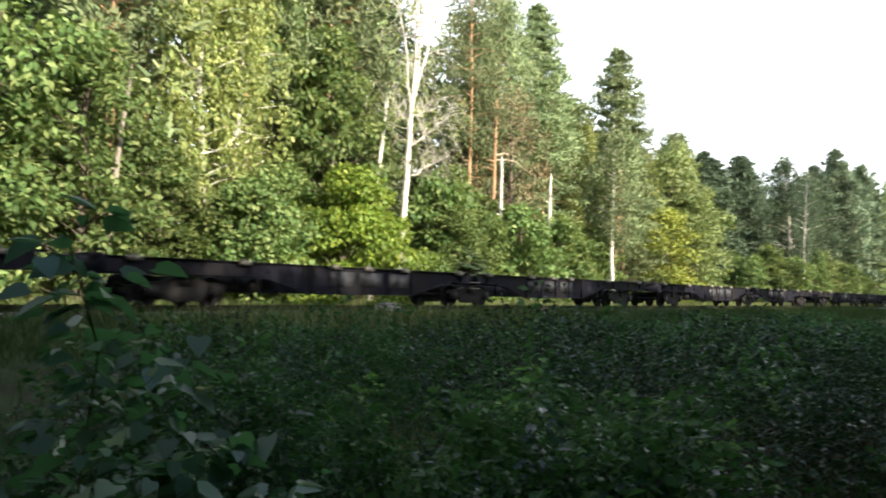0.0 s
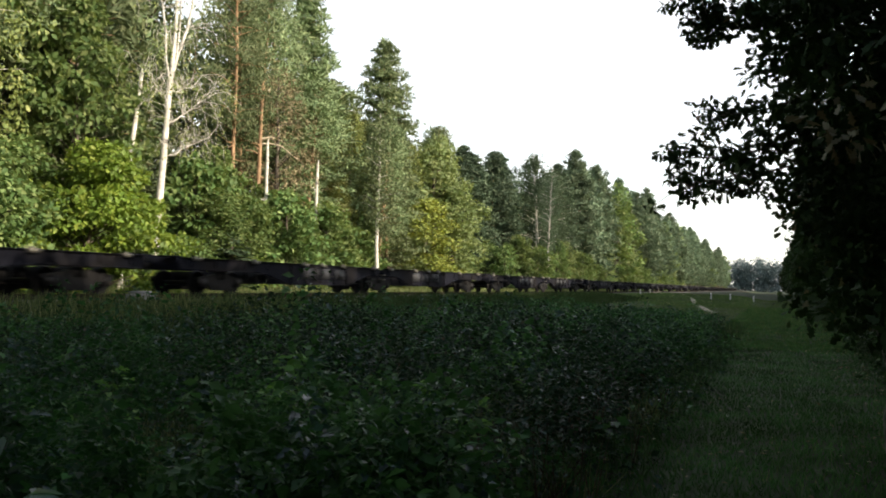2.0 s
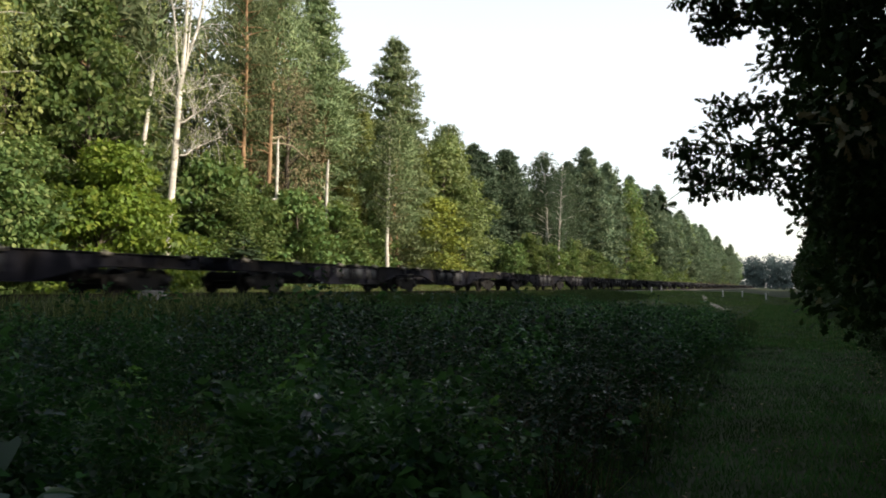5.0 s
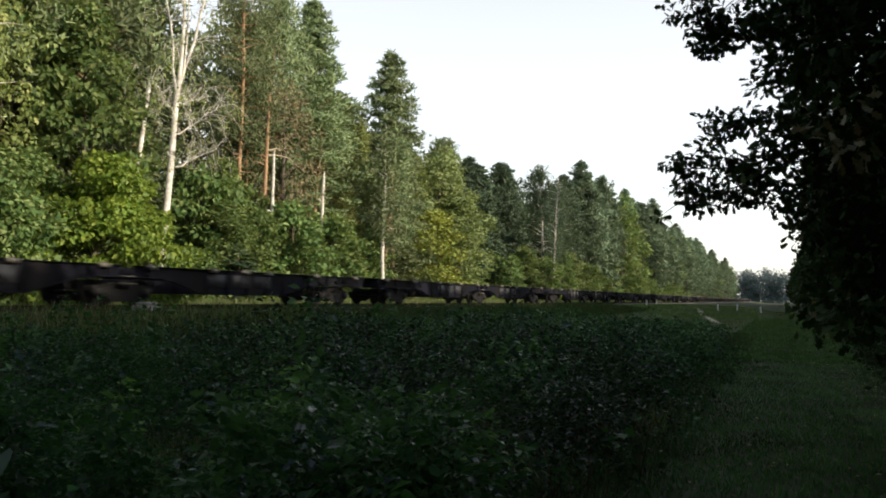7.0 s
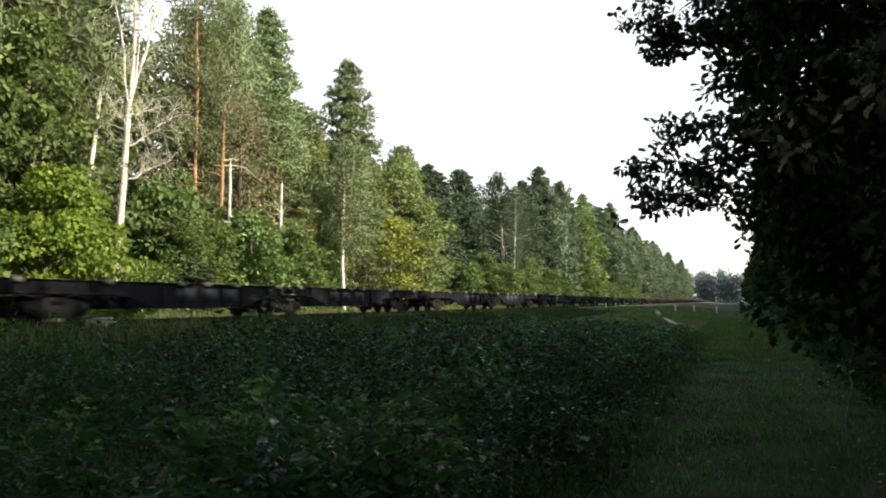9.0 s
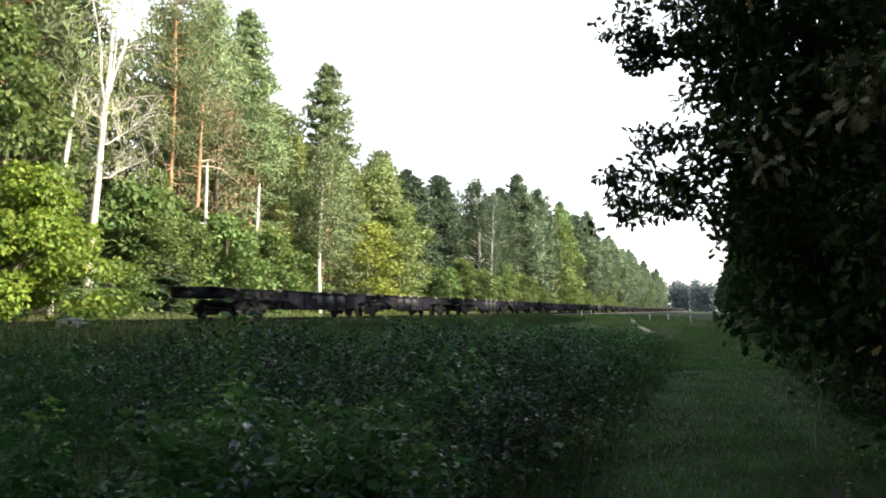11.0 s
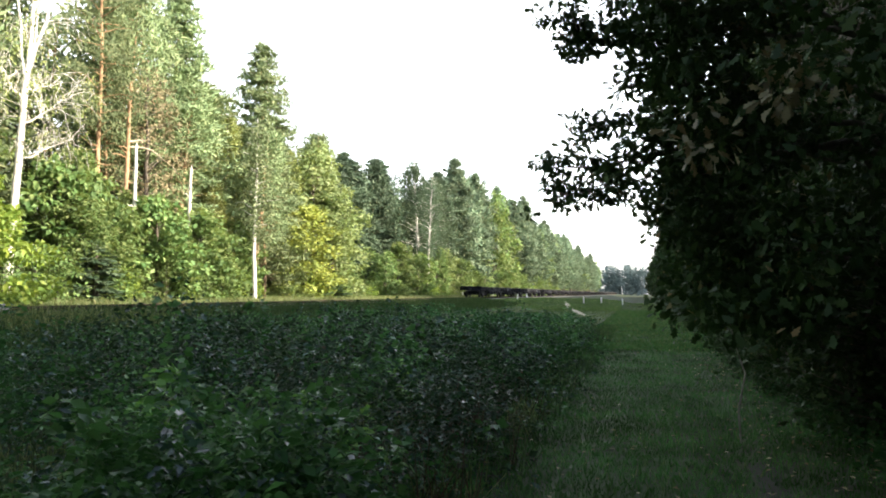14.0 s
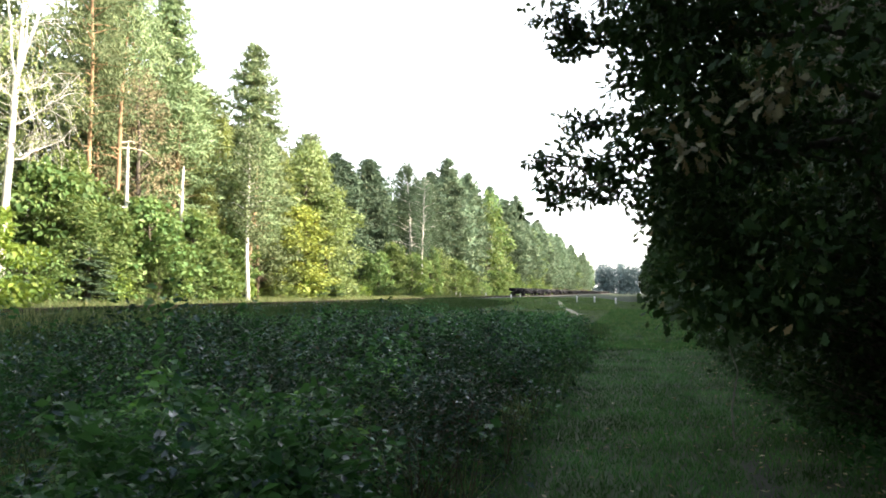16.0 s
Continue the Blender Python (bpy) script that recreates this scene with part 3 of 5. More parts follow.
def tiered_pine(seed, h=21.4, crown_low=0.42, wide=2.5, label="tall conical pine with level tiers of light green boughs", leaf=None, size=0.34, per=46):
    """A young pine whose whorls stand apart as flat tiers, narrow at the top."""
    r = np.random.default_rng(seed)
    line = trunk_line(h, r.normal(size=2) * 0.006, r, wobble=0.005)
    wood = Heap().add(*tube(line, 0.2 * (1 - line[:, 2] / h) ** 0.8 + 0.02, 8))
    crown = Heap()
    z = h - 0.5
    while z > h * 0.14:
        depth = h - z
        thin = z < h * crown_low
        full = min(0.35 + 0.40 * depth, wide)
        turn = r.random() * 6.3
        count = 4 if thin else 6
        for k in range(count):
            if thin and r.random() < 0.3:
                continue
            a = turn + k * 6.283 / count + r.normal() * 0.25
            reach = full * r.uniform(0.6, 1.15)
            d = np.array([math.cos(a), math.sin(a), 0])
            start = along(line, z)
            end = start + d * reach + np.array([0, 0, r.uniform(-0.05, 0.16) * reach - 0.015 * depth])
            wood.add(*tube(bent(start, end, 4, 0.06, 0.02, r), [0.04, 0.03, 0.018, 0.008], 3))
            for u in np.arange(0.25 if depth < 4 else 0.4, 1.05, 0.5 / max(reach, 0.5)):
                c = start + (end - start) * u + r.normal(size=3) * [0.12, 0.12, 0.04]
                crown.add(*clump(c, 0.30 + 0.16 * min(reach, 2.0) * r.uniform(0.7, 1.2), per if not thin else per // 2, size, size * 0.34, "needle", 0.30, 0.5, -0.25, r))
        z -= r.uniform(0.55, 0.85) if not thin else r.uniform(0.8, 1.2)
    crown.add(*clump(line[-1] - [0, 0, 0.3], 0.3, 50, 0.3, 0.1, "needle", 1.6, 0.3, -0.6, r))
    return tree_thing("pine_tree", wood, PINE_BARK, crown, leaf or NEEDLE, label, "tree")


def broadleaf(seed, h=13.0, wide=4.0, low=0.05, clumps=85, per=110, size=0.21, bark=None, leaf=None, label="leafy deciduous tree in full leaf", name="deciduous_tree", category="tree", flat=0.6, puff=1.0, cone=False):
    r = np.random.default_rng(seed)
    line = trunk_line(h * 0.93, r.normal(size=2) * 0.03, r, wobble=0.02)
    wood = Heap().add(*tube(line, 0.018 * h * 0.8 * (1 - line[:, 2] / h) ** 0.8 + 0.0015 * h, 8))
    crown = Heap()
    for k in range(clumps):
        u = (k + r.random()) / clumps
        z = h * (low + (0.97 - low) * u)
        shape = (1.02 - u) ** 0.75 if cone else math.sin(math.pi * min(1.0, (u * 0.86 + 0.16))) ** 0.6
        reach = wide * shape * math.sqrt(r.uniform(0.12, 1.0)) * r.uniform(0.8, 1.12)
        a = k * 2.4 + r.normal() * 0.5
        c = along(line, min(z, h * 0.93)) + np.array([math.cos(a) * reach, math.sin(a) * reach, max(0, z - h * 0.93)])
        wood.add(*tube(bent(along(line, max(0.1, z - 0.35 * reach - 0.2)), c, 3, -0.08, 0.05, r), np.array([0.06, 0.03, 0.008]) * min(1.0, h / 9), 3))
        crown.add(*clump(c, r.uniform(0.6, 1.15) * puff * (h / 13) ** 0.3, per, size, size * 0.62, "rhomb", flat, 0.7, 0.35, r))
    return tree_thing(name, wood, bark or GREY_BARK, crown, leaf or BROAD, label, category)


def weeping_birch(seed, h=18.0, wide=3.0, low=0.25, branches=75, leaf=None, label="birch with drooping yellow-green foliage", strands=9):
    r = np.random.default_rng(seed)
    line = trunk_line(h, r.normal(size=2) * 0.02, r, wobble=0.015)
    wood = Heap().add(*tube(line, 0.15 * (1 - line[:, 2] / h) ** 0.8 + 0.015, 8))
    crown = Heap()
    for k in range(branches):
        u = (k + r.random()) / branches
        z = h * (low + (0.98 - low) * u)
        reach = wide * (1 - u) ** 0.5 * r.uniform(0.3, 1.1) * min(1, 0.6 + u * 2) + 0.1
        a = k * 2.4 + r.normal() * 0.5
        d = np.array([math.cos(a), math.sin(a), 0.35])
        c = along(line, z) + d * reach
        wood.add(*tube(bent(along(line, z), c, 4, -0.08, 0.04, r), [0.04, 0.028, 0.016, 0.006], 4))
        for s in range(strands):
            n = r.integers(12, 22)
            drop = np.sort(r.random(n)) * r.uniform(0.8, 2.6)
            p = along(line, z) + d * reach * r.uniform(0.45, 1.1) + r.normal(size=3) * np.array([0.3, 0.3, 0.15]) - np.c_[np.zeros(n), np.zeros(n), drop] + r.normal(size=(n, 3)) * 0.09
            crown.add(*leaves(p, around(n, r) - [0, 0, 0.9], around(n, r) + [0, 0, 0.3], r.uniform(0.18, 0.28, n), r.uniform(0.10, 0.16, n)))
    return tree_thing("birch_tree", wood, BIRCH_BARK, crown, leaf or BIRCH, label, "tree")


def bare_birch(seed, h=21.0):
    """White forked trunk with thin, nearly leafless twigs."""
    r = np.random.default_rng(seed)
    wood, crown = Heap(), Heap()
    stem = np.array([(0, 0, 0), (0.05, 0.1, 3.0), (0.15, 0.25, 6.5), (0.2, 0.45, 10.4)])
    wood.add(*tube(stem, [0.21, 0.18, 0.16, 0.13], 9))
    fork = stem[-1]
    ends = [fork + [0.3, 0.35, h - 10.4], fork + [0.2, 2.6, (h - 10.4) * 0.8], fork + [-0.2, -1.3, (h - 10.4) * 0.62], fork + [0.1, 1.5, (h - 10.4) * 0.9]]
    lines = []
    for e, w in zip(ends, (0.11, 0.09, 0.06, 0.05)):
        ln = bent(fork - [0, 0, 0.3], e, 7, -0.02, 0.012, r)
        lines.append(ln)
        wood.add(*tube(ln, np.linspace(w, 0.015, 7), 6))
    for z, dy, dx, dz in ((8.2, 2.4, 0.4, 1.7), (6.6, 2.9, 0.2, 1.4), (9.2, -1.6, 0.2, 1.2), (9.8, 1.9, -0.3, 0.6)):
        b = np.array([0.18, 0.3, z])
        ln = bent(b, b + [dx, dy, dz], 6, 0.03, 0.03, r)
        lines.append(ln)
        wood.add(*tube(ln, np.linspace(0.05, 0.008, 6), 5))
    for ln in lines:
        for k in range(26):
            b = ln[r.integers(1, len(ln))] + r.normal(size=3) * 0.05
            e = b + r.normal(size=3) * np.array([0.7, 0.8, 0.3]) + [0, 0, 0.7]
            tw = bent(b, e, 4, -0.1, 0.05, r)
            wood.add(*tube(tw, [0.018, 0.013, 0.009, 0.005], 3))
            for q in range(2):
                f = e + r.normal(size=3) * 0.25 - [0, 0, r.uniform(0.5, 1.3)]
                wood.add(*tube(bent(tw[r.integers(1, 4)], f, 4, -0.1, 0.05, r), [0.009, 0.007, 0.006, 0.004], 3))
                if r.random() < 0.6:
                    crown.add(*clump((e + f) / 2, 0.4, 9, 0.13, 0.09, "rhomb", 1.2, 0.3, 0.6, r))
    return tree_thing("birch_tree", wood, BIRCH_BARK, crown, BIRCH, "almost bare white birch with a forked trunk", "tree")


def snag(name, h, lean, radius, label, bark, twigs=0, seed=3, long_boughs=()):
    """A broken-off trunk with a few dead boughs."""
    r = np.random.default_rng(seed)
    line = trunk_line(h, lean, r, wobble=0.01)
    wood = Heap().add(*tube(line, np.linspace(radius, radius * 0.62, len(line)), 8))
    top = line[-1]
    wood.add(*tube([top - [0, 0, 0.05], top + [0.04, 0.02, 0.35]], [radius * 0.6, 0.01], 6))
    t = new(name, None)
    part("trunk", wood.mesh("trunk", bark, True), t)
    for k in range(twigs):
        z = h * r.uniform(0.45, 0.85)
        a = r.uniform(-0.6, 0.9) + (0 if k % 2 else 3.1)
        e = along(line, z) + np.array([0.3 * math.sin(a), math.cos(a), r.uniform(-0.1, 0.5)]) * r.uniform(0.5, 1.6)
        v, f = tube(bent(along(line, z), e, 6, -0.08, 0.05, r), np.linspace(0.055, 0.012, 6), 5)
        part("bough", Heap().add(v, f).mesh("bough", bark, True), t)
    for z, end in long_boughs:
        v, f = tube(bent(along(line, z), along(line, z) + np.array(end), 8, -0.14, 0.012, r), np.linspace(0.07, 0.015, 8), 6)
        part("bough", Heap().add(v, f).mesh("bough", DEAD_WOOD, True), t, "long pale arching dead bough")
    return tagged(t, label, "dead tree")


def at(thing, x, y, spin=0.0, tall=1.0, wide=1.0, z=None):
    """A copy of a thing, set on the ground."""
    return scaled(copy_thing(thing, pose(0, 0, 0)), x, y, spin, tall, wide, z)


def scaled(ob, x, y, spin=0.0, tall=1.0, wide=1.0, z=None):
    ob.scale = (wide, wide, tall)
    ob.location = (x, y, float(ground_z(x, y)) - 0.05 if z is None else z)
    ob.rotation_euler = (0, 0, radians(spin))
    return ob


def forest():
    P = [pine(11, 22, 0.40, 3.0, 70, 120, puff=1.2), pine(12, 23, 0.42, 3.3, 72, 120, puff=1.25), pine(13, 20, 0.34, 3.0, 70, 115, puff=1.2)]
    thin = [pine(14, 21, 0.20, 3.8, 66, 62, 0.50, 1.35, "Scots pine with a thick green crown"), pine(15, 22, 0.08, 3.9, 74, 62, 0.50, 1.35, "Scots pine branched low down")]
    mid = [pine(16, 21, 0.20, 3.9, 46, 44, 0.62, 1.35, "Scots pine deeper in the wood"), pine(17, 22, 0.10, 4.0, 50, 44, 0.62, 1.4, "Scots pine deeper in the wood")]
    far = [tiered_pine(18, 21, 0.2, 3.6, "distant Scots pine along the railway, haze painted into its needles", HAZED_PINE, 0.7, 16), tiered_pine(19, 22, 0.3, 3.3, "distant Scots pine along the railway, haze painted into its needles", HAZED_PINE, 0.7, 16),
           broadleaf(20, 19, 4.2, 0.05, 46, 32, 0.75, label="distant leafy tree along the railway", puff=0.85)]
    shady = [tiered_pine(24, 21, 0.15, 3.3, "blue-green pine beyond the gap, shade painted into its needles", SHADED_PINE, 0.5, 30), tiered_pine(25, 22, 0.2, 3.0, "blue-green pine beyond the gap, shade painted into its needles", SHADED_PINE, 0.5, 30)]
    C = broadleaf(34, 6.5, 2.5, 0.03, 44, 64, 0.34, flat=0.3, puff=0.9, label="leafy young tree under the pines")
    S = tiered_pine(26, 22.0, 0.34)
    S2 = spruce(22, 17.0, 2.9, 0.05, step=0.9, label="dark green spruce in the wood")
    small_spruce = spruce(23, 6.5, 1.7, 0.03, step=0.38, label="young spruce at the edge of the wood")
    B = [broadleaf(31, 13, 4.0, clumps=75, per=110, size=0.32, puff=1.1), broadleaf(32, 11, 3.4, clumps=62, per=100, size=0.32, puff=1.1), broadleaf(33, 14, 3.3, 0.1, 70, label="maple with layered foliage", flat=0.32, size=0.36, puff=1.1)]
    W = [weeping_birch(41, 18, 3.0, 0.16), weeping_birch(42, 16, 2.6, 0.14, 65)]
    W2 = weeping_birch(45, 18, 3.6, 0.2, leaf=SHADED_BIRCH, label="tall birch with shade painted into its grey-green foliage")
    R = broadleaf(51, 15, 2.8, 0.35, 45, 75, 0.18, leaf=RUSSET, label="half-dead tree with russet foliage")
    Y = broadleaf(52, 9.5, 2.3, 0.03, 56, 90, 0.28, flat=0.45, leaf=YELLOWING, label="tree turning yellow at the edge of the wood")
    G = broadleaf(53, 10.5, 2.4, 0.03, 60, 90, 0.28, flat=0.45, leaf=PALE_LEAF, label="pale green young tree at the edge of the wood")
    bush = broadleaf(61, 3.2, 1.9, 0.05, 30, 46, 0.2, leaf=BROAD, label="green bush at the edge of the wood", name="bush", category="bush")
    lime_bush = broadleaf(62, 2.6, 1.5, 0.05, 26, 46, 0.18, leaf=LIME, label="light green bush at the edge of the wood", name="bush", category="bush")

    def first(kinds, table):
        for k, x, y, spin, tall, wide in table:
            at(kinds[k], x, y, spin, tall, wide)

    kinds = {"p0": P[0], "p1": P[1], "p2": P[2], "t0": thin[0], "t1": thin[1], "s": S, "s2": S2, "b0": B[0], "b1": B[1], "b2": B[2],
             "w0": W[0], "w1": W[1], "w2": W2, "r": R, "y": Y, "g": G, "u": bush, "l": lime_bush, "ss": small_spruce,
             "m0": mid[0], "m1": mid[1], "f0": far[0], "f1": far[1], "f2": far[2], "c": C, "d0": shady[0], "d1": shady[1]}
    first(kinds, [
        # the stand beside the track, from near to far
        ("b0", -26.5, 6.5, 20, 1.0, 1.05), ("b0", -26.0, 11.0, 140, 0.72, 0.85), ("b1", -29.5, 3.0, 70, 1.25, 1.1),
        ("w0", -27.5, 16.4, 0, 1.0, 0.95), ("w1", -28.5, 18.6, 90, 1.1, 0.95), ("b1", -26.6, 14.2, 210, 0.55, 0.75),
        ("b1", -26.8, 19.6, 33, 0.55, 0.8), ("b2", -29.3, 24.6, 10, 1.0, 0.9), ("b2", -31.5, 22.0, 77, 1.25, 1.0),
        ("p0", -29.0, 13.2, 0, 1.05, 1.0), ("p1", -31.0, 20.5, 40, 1.05, 1.0), ("t1", -31.5, 26.5, 90, 1.1, 1.0), ("s2", -34.0, 31.5, 0, 1.3, 1.1),
        ("p1", -31.0, 37.6, 15, 1.02, 0.8), ("p0", -32.0, 39.9, 200, 0.86, 0.8), 
        ("p2", -33.0, 42.5, 30, 1.05, 0.9), ("p1", -34.0, 46.0, 130, 1.02, 0.9), ("s", -35.0, 51.2, 50, 1.12, 1.25),
        ("r", -29.6, 40.8, 0, 0.98, 1.0), ("p2", -30.2, 44.6, 120, 0.74, 1.0), ("b1", -28.2, 36.0, 50, 0.50, 0.75),
        ("b1", -27.8, 32.6, 300, 0.50, 0.8), ("b1", -28.0, 40.0, 130, 0.45, 0.75), ("c", -27.4, 38.5, 0, 0.95, 1.1), ("c", -28.8, 34.5, 40, 1.1, 0.9), ("c", -29.0, 37.4, 150, 1.0, 0.9), ("c", -29.2, 41.6, 260, 1.0, 0.9), ("b2", -30.6, 35.6, 30, 0.62, 0.7), ("c", -28.6, 48.6, 90, 0.9, 1.0),
        ("c", -27.6, 43.0, 60, 0.9, 1.1), ("b0", -28.6, 45.2, 200, 0.50, 0.65), ("w1", -31.5, 48.5, 200, 0.90, 1.1),
        ("w1", -31.0, 52.2, 20, 0.92, 1.0), ("w1", -34.0, 53.6, 60, 1.1, 1.1), ("s", -30.0, 56.1, 0, 0.965, 1.05), ("t1", -28.6, 54.0, 60, 0.62, 0.85),
        ("p2", -27.4, 50.0, 60, 0.62, 0.8), ("w1", -28.6, 46.5, 200, 0.55, 0.8), ("y", -27.2, 58.6, 0, 0.85, 1.45), ("g", -28.6, 62.5, 90, 1.3, 1.5), ("w1", -29.6, 60.0, 200, 0.85, 1.2),
        ("g", -27.0, 63.6, 0, 0.95, 1.4), ("g", -29.4, 66.2, 200, 1.45, 1.2), ("t0", -31.5, 70.0, 0, 0.78, 0.8), ("g", -28.4, 57.0, 100, 0.75, 0.9),
        ("t0", -33.0, 73.5, 200, 0.82, 0.85), ("ss", -26.2, 61.2, 0, 0.35, 1.0),
        # the wood past the gap, its shade put into the needle and leaf colours
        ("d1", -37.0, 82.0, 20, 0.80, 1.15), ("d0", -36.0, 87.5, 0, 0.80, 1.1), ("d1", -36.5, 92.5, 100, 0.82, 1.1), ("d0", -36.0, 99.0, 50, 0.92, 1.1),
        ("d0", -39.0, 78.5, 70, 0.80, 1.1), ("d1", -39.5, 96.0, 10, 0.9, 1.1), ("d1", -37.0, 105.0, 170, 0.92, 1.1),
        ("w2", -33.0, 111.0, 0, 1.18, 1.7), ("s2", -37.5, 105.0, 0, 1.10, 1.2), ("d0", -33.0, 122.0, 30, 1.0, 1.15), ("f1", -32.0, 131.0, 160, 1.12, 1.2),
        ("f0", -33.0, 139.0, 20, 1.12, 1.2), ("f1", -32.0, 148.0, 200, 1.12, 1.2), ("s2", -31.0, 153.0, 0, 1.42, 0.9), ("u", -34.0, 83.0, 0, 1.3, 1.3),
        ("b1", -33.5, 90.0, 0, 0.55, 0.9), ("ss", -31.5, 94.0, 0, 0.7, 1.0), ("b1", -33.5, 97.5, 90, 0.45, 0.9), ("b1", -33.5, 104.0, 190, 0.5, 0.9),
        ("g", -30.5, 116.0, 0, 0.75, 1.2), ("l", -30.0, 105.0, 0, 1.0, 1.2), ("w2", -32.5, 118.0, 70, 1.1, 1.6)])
    # filling rows behind, and the long edge towards the horizon
    fill = random.Random(5)
    back = ["m0", "m1", "m0", "m1", "s2", "m1"]
    for k in range(16):
        at(kinds[fill.choice(["m0", "m1", "s2"])], -fill.uniform(30, 37), fill.uniform(-8, 30), fill.uniform(0, 360), fill.uniform(0.85, 1.1), fill.uniform(0.9, 1.2))
    for k in range(58):
        y = fill.uniform(-6, 74)
        x = -fill.uniform(34.5, 46)
        at(kinds[fill.choice(back)], x, y, fill.uniform(0, 360), fill.uniform(0.85, 1.08) * (0.8 if y > 50 else 1), fill.uniform(0.85, 1.1))
    for k in range(34):
        y = fill.uniform(-2, 72)
        kind = fill.choice(["c", "c", "c", "c", "b2", "c", "c", "ss"])
        at(kinds["c" if kind == "b2" and y > 22 else kind], -fill.uniform(28.5, 34.0), y, fill.uniform(0, 360), fill.uniform(0.7, 1.3), fill.uniform(0.9, 1.2))
    for k in range(30):
        y = fill.uniform(78, 135)
        at(kinds[fill.choice(back)], -fill.uniform(40, 50), y, fill.uniform(0, 360), fill.uniform(0.75, 0.9), fill.uniform(0.9, 1.1))
    for k in range(30):
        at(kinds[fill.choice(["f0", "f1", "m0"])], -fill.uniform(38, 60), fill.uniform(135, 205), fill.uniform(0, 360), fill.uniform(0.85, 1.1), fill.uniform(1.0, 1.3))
    for x, y in ((-33.0, 76.0), (-36.0, 79.0), (-34.5, 108.0), (-34.0, 115.0), (-33.0, 128.0), (-35.0, 101.0)):
        at(kinds["c"], x, y, x * 50, 1.0, 1.3)
    for x, y, tall in ((-31.0, 47.0, 0.72), (-32.5, 50.5, 0.75), (-33.5, 53.5, 0.74), (-31.5, 59.0, 0.62), (-33.0, 63.0, 0.72)):
        at(kinds["t1"], x, y, x * 70, tall, 1.1)
    y = 156.0
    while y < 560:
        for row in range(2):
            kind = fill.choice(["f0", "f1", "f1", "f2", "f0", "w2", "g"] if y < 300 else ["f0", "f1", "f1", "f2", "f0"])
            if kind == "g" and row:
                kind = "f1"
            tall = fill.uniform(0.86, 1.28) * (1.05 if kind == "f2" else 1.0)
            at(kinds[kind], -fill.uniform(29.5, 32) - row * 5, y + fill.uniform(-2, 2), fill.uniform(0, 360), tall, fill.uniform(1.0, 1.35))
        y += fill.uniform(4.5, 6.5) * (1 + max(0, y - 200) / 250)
    # low growth along the edge
    for k in range(56):
        y = fill.uniform(2, 70)
        if 18 < y < 25:
            continue
        at(kinds[fill.choice(["u", "u", "l", "l", "c", "u", "ss"])], -fill.uniform(25.6, 28.5), y, fill.uniform(0, 360), fill.uniform(0.35, 0.85), fill.uniform(0.6, 1.1))
    for k in range(60):
        y = fill.uniform(76, 260)
        at(kinds[fill.choice(["u", "u", "c", "l"])], -fill.uniform(27.5, 31), y, fill.uniform(0, 360), fill.uniform(0.35, 1.2), fill.uniform(0.8, 1.5))

    big = broadleaf(63, 5.4, 3.6, 0.03, 95, 150, 0.22, leaf=LIME, label="broad sunlit yellow-green bush beside the railway", name="bush", category="bush", flat=0.45, cone=True)
    scaled(big, -24.6, 21.3, 0, 1.10, 1.15)
    dark = broadleaf(64, 5.0, 2.8, 0.03, 75, 130, 0.25, leaf=BROAD, label="broad dark green bush beside the railway", name="bush", category="bush")
    scaled(dark, -25.4, 17.6, 0, 1.0, 1.0)
    scaled(bare_birch(71), -27.0, 27.4, 0)
    scaled(snag("broken_birch", 10.4, (0.0, 0.075), 0.15, "broken white birch trunk without crown", BIRCH_BARK, 0, 4), -27.5, 25.9)
    scaled(snag("broken_birch", 8.9, (0.0, 0.01), 0.14, "broken pale birch trunk with dead boughs", BIRCH_BARK, 4, 5), -28.0, 37.2)
    scaled(snag("dead_pine_tree", 13.0, (0.0, 0.004), 0.17, "bare orange pine trunk with long arching boughs", PINE_BARK, 5, 15,
                ((9.3, (1.2, 3.4, -1.2)), (9.6, (0.6, 2.1, -0.1)))), -29.6, 38.6)
    scaled(snag("broken_birch", 8.5, (0.0, 0.03), 0.15, "pale leaning birch trunk in the wood", BIRCH_BARK, 2, 6), -28.0, 42.4)
    scaled(weeping_birch(43, 13.0, 1.7, 0.38, 38, NEEDLE, "slender birch with a white trunk beside the track", 5), -26.0, 47.8)
    scaled(weeping_birch(44, 17.0, 3.4, 0.38, 55, SHADED_BIRCH, "white-stemmed birch before dark pines, shade painted into its leaves", 5), -29.0, 102.5)
    scaled(snag("bare_trunk", 8.0, (0.0, 0.06), 0.12, "grey leaning trunk among leaves", PALE_BARK, 1, 9), -25.2, 11.6)
    # unneeded first copies leave the scene
    for t in set(kinds.values()):
        for o in (*t.children_recursive, t):
            bpy.data.objects.remove(o)


def far_wood():
    """The wood that closes the line of sight, far down the track."""
    r = np.random.default_rng(90)
    h = Heap()
    for k in range(150):
        x = r.uniform(-110, 60)
        top = r.uniform(16, 25)
        for c in range(14):
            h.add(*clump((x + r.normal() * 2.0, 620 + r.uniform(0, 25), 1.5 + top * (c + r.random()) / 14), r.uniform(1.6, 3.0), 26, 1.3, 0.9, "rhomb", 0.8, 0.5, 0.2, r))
    tagged(new("far_wood", h.mesh("far_wood", HAZED_LEAF)), "distant wood across the end of the railway, haze painted into its leaves", "wood", kind="stuff")


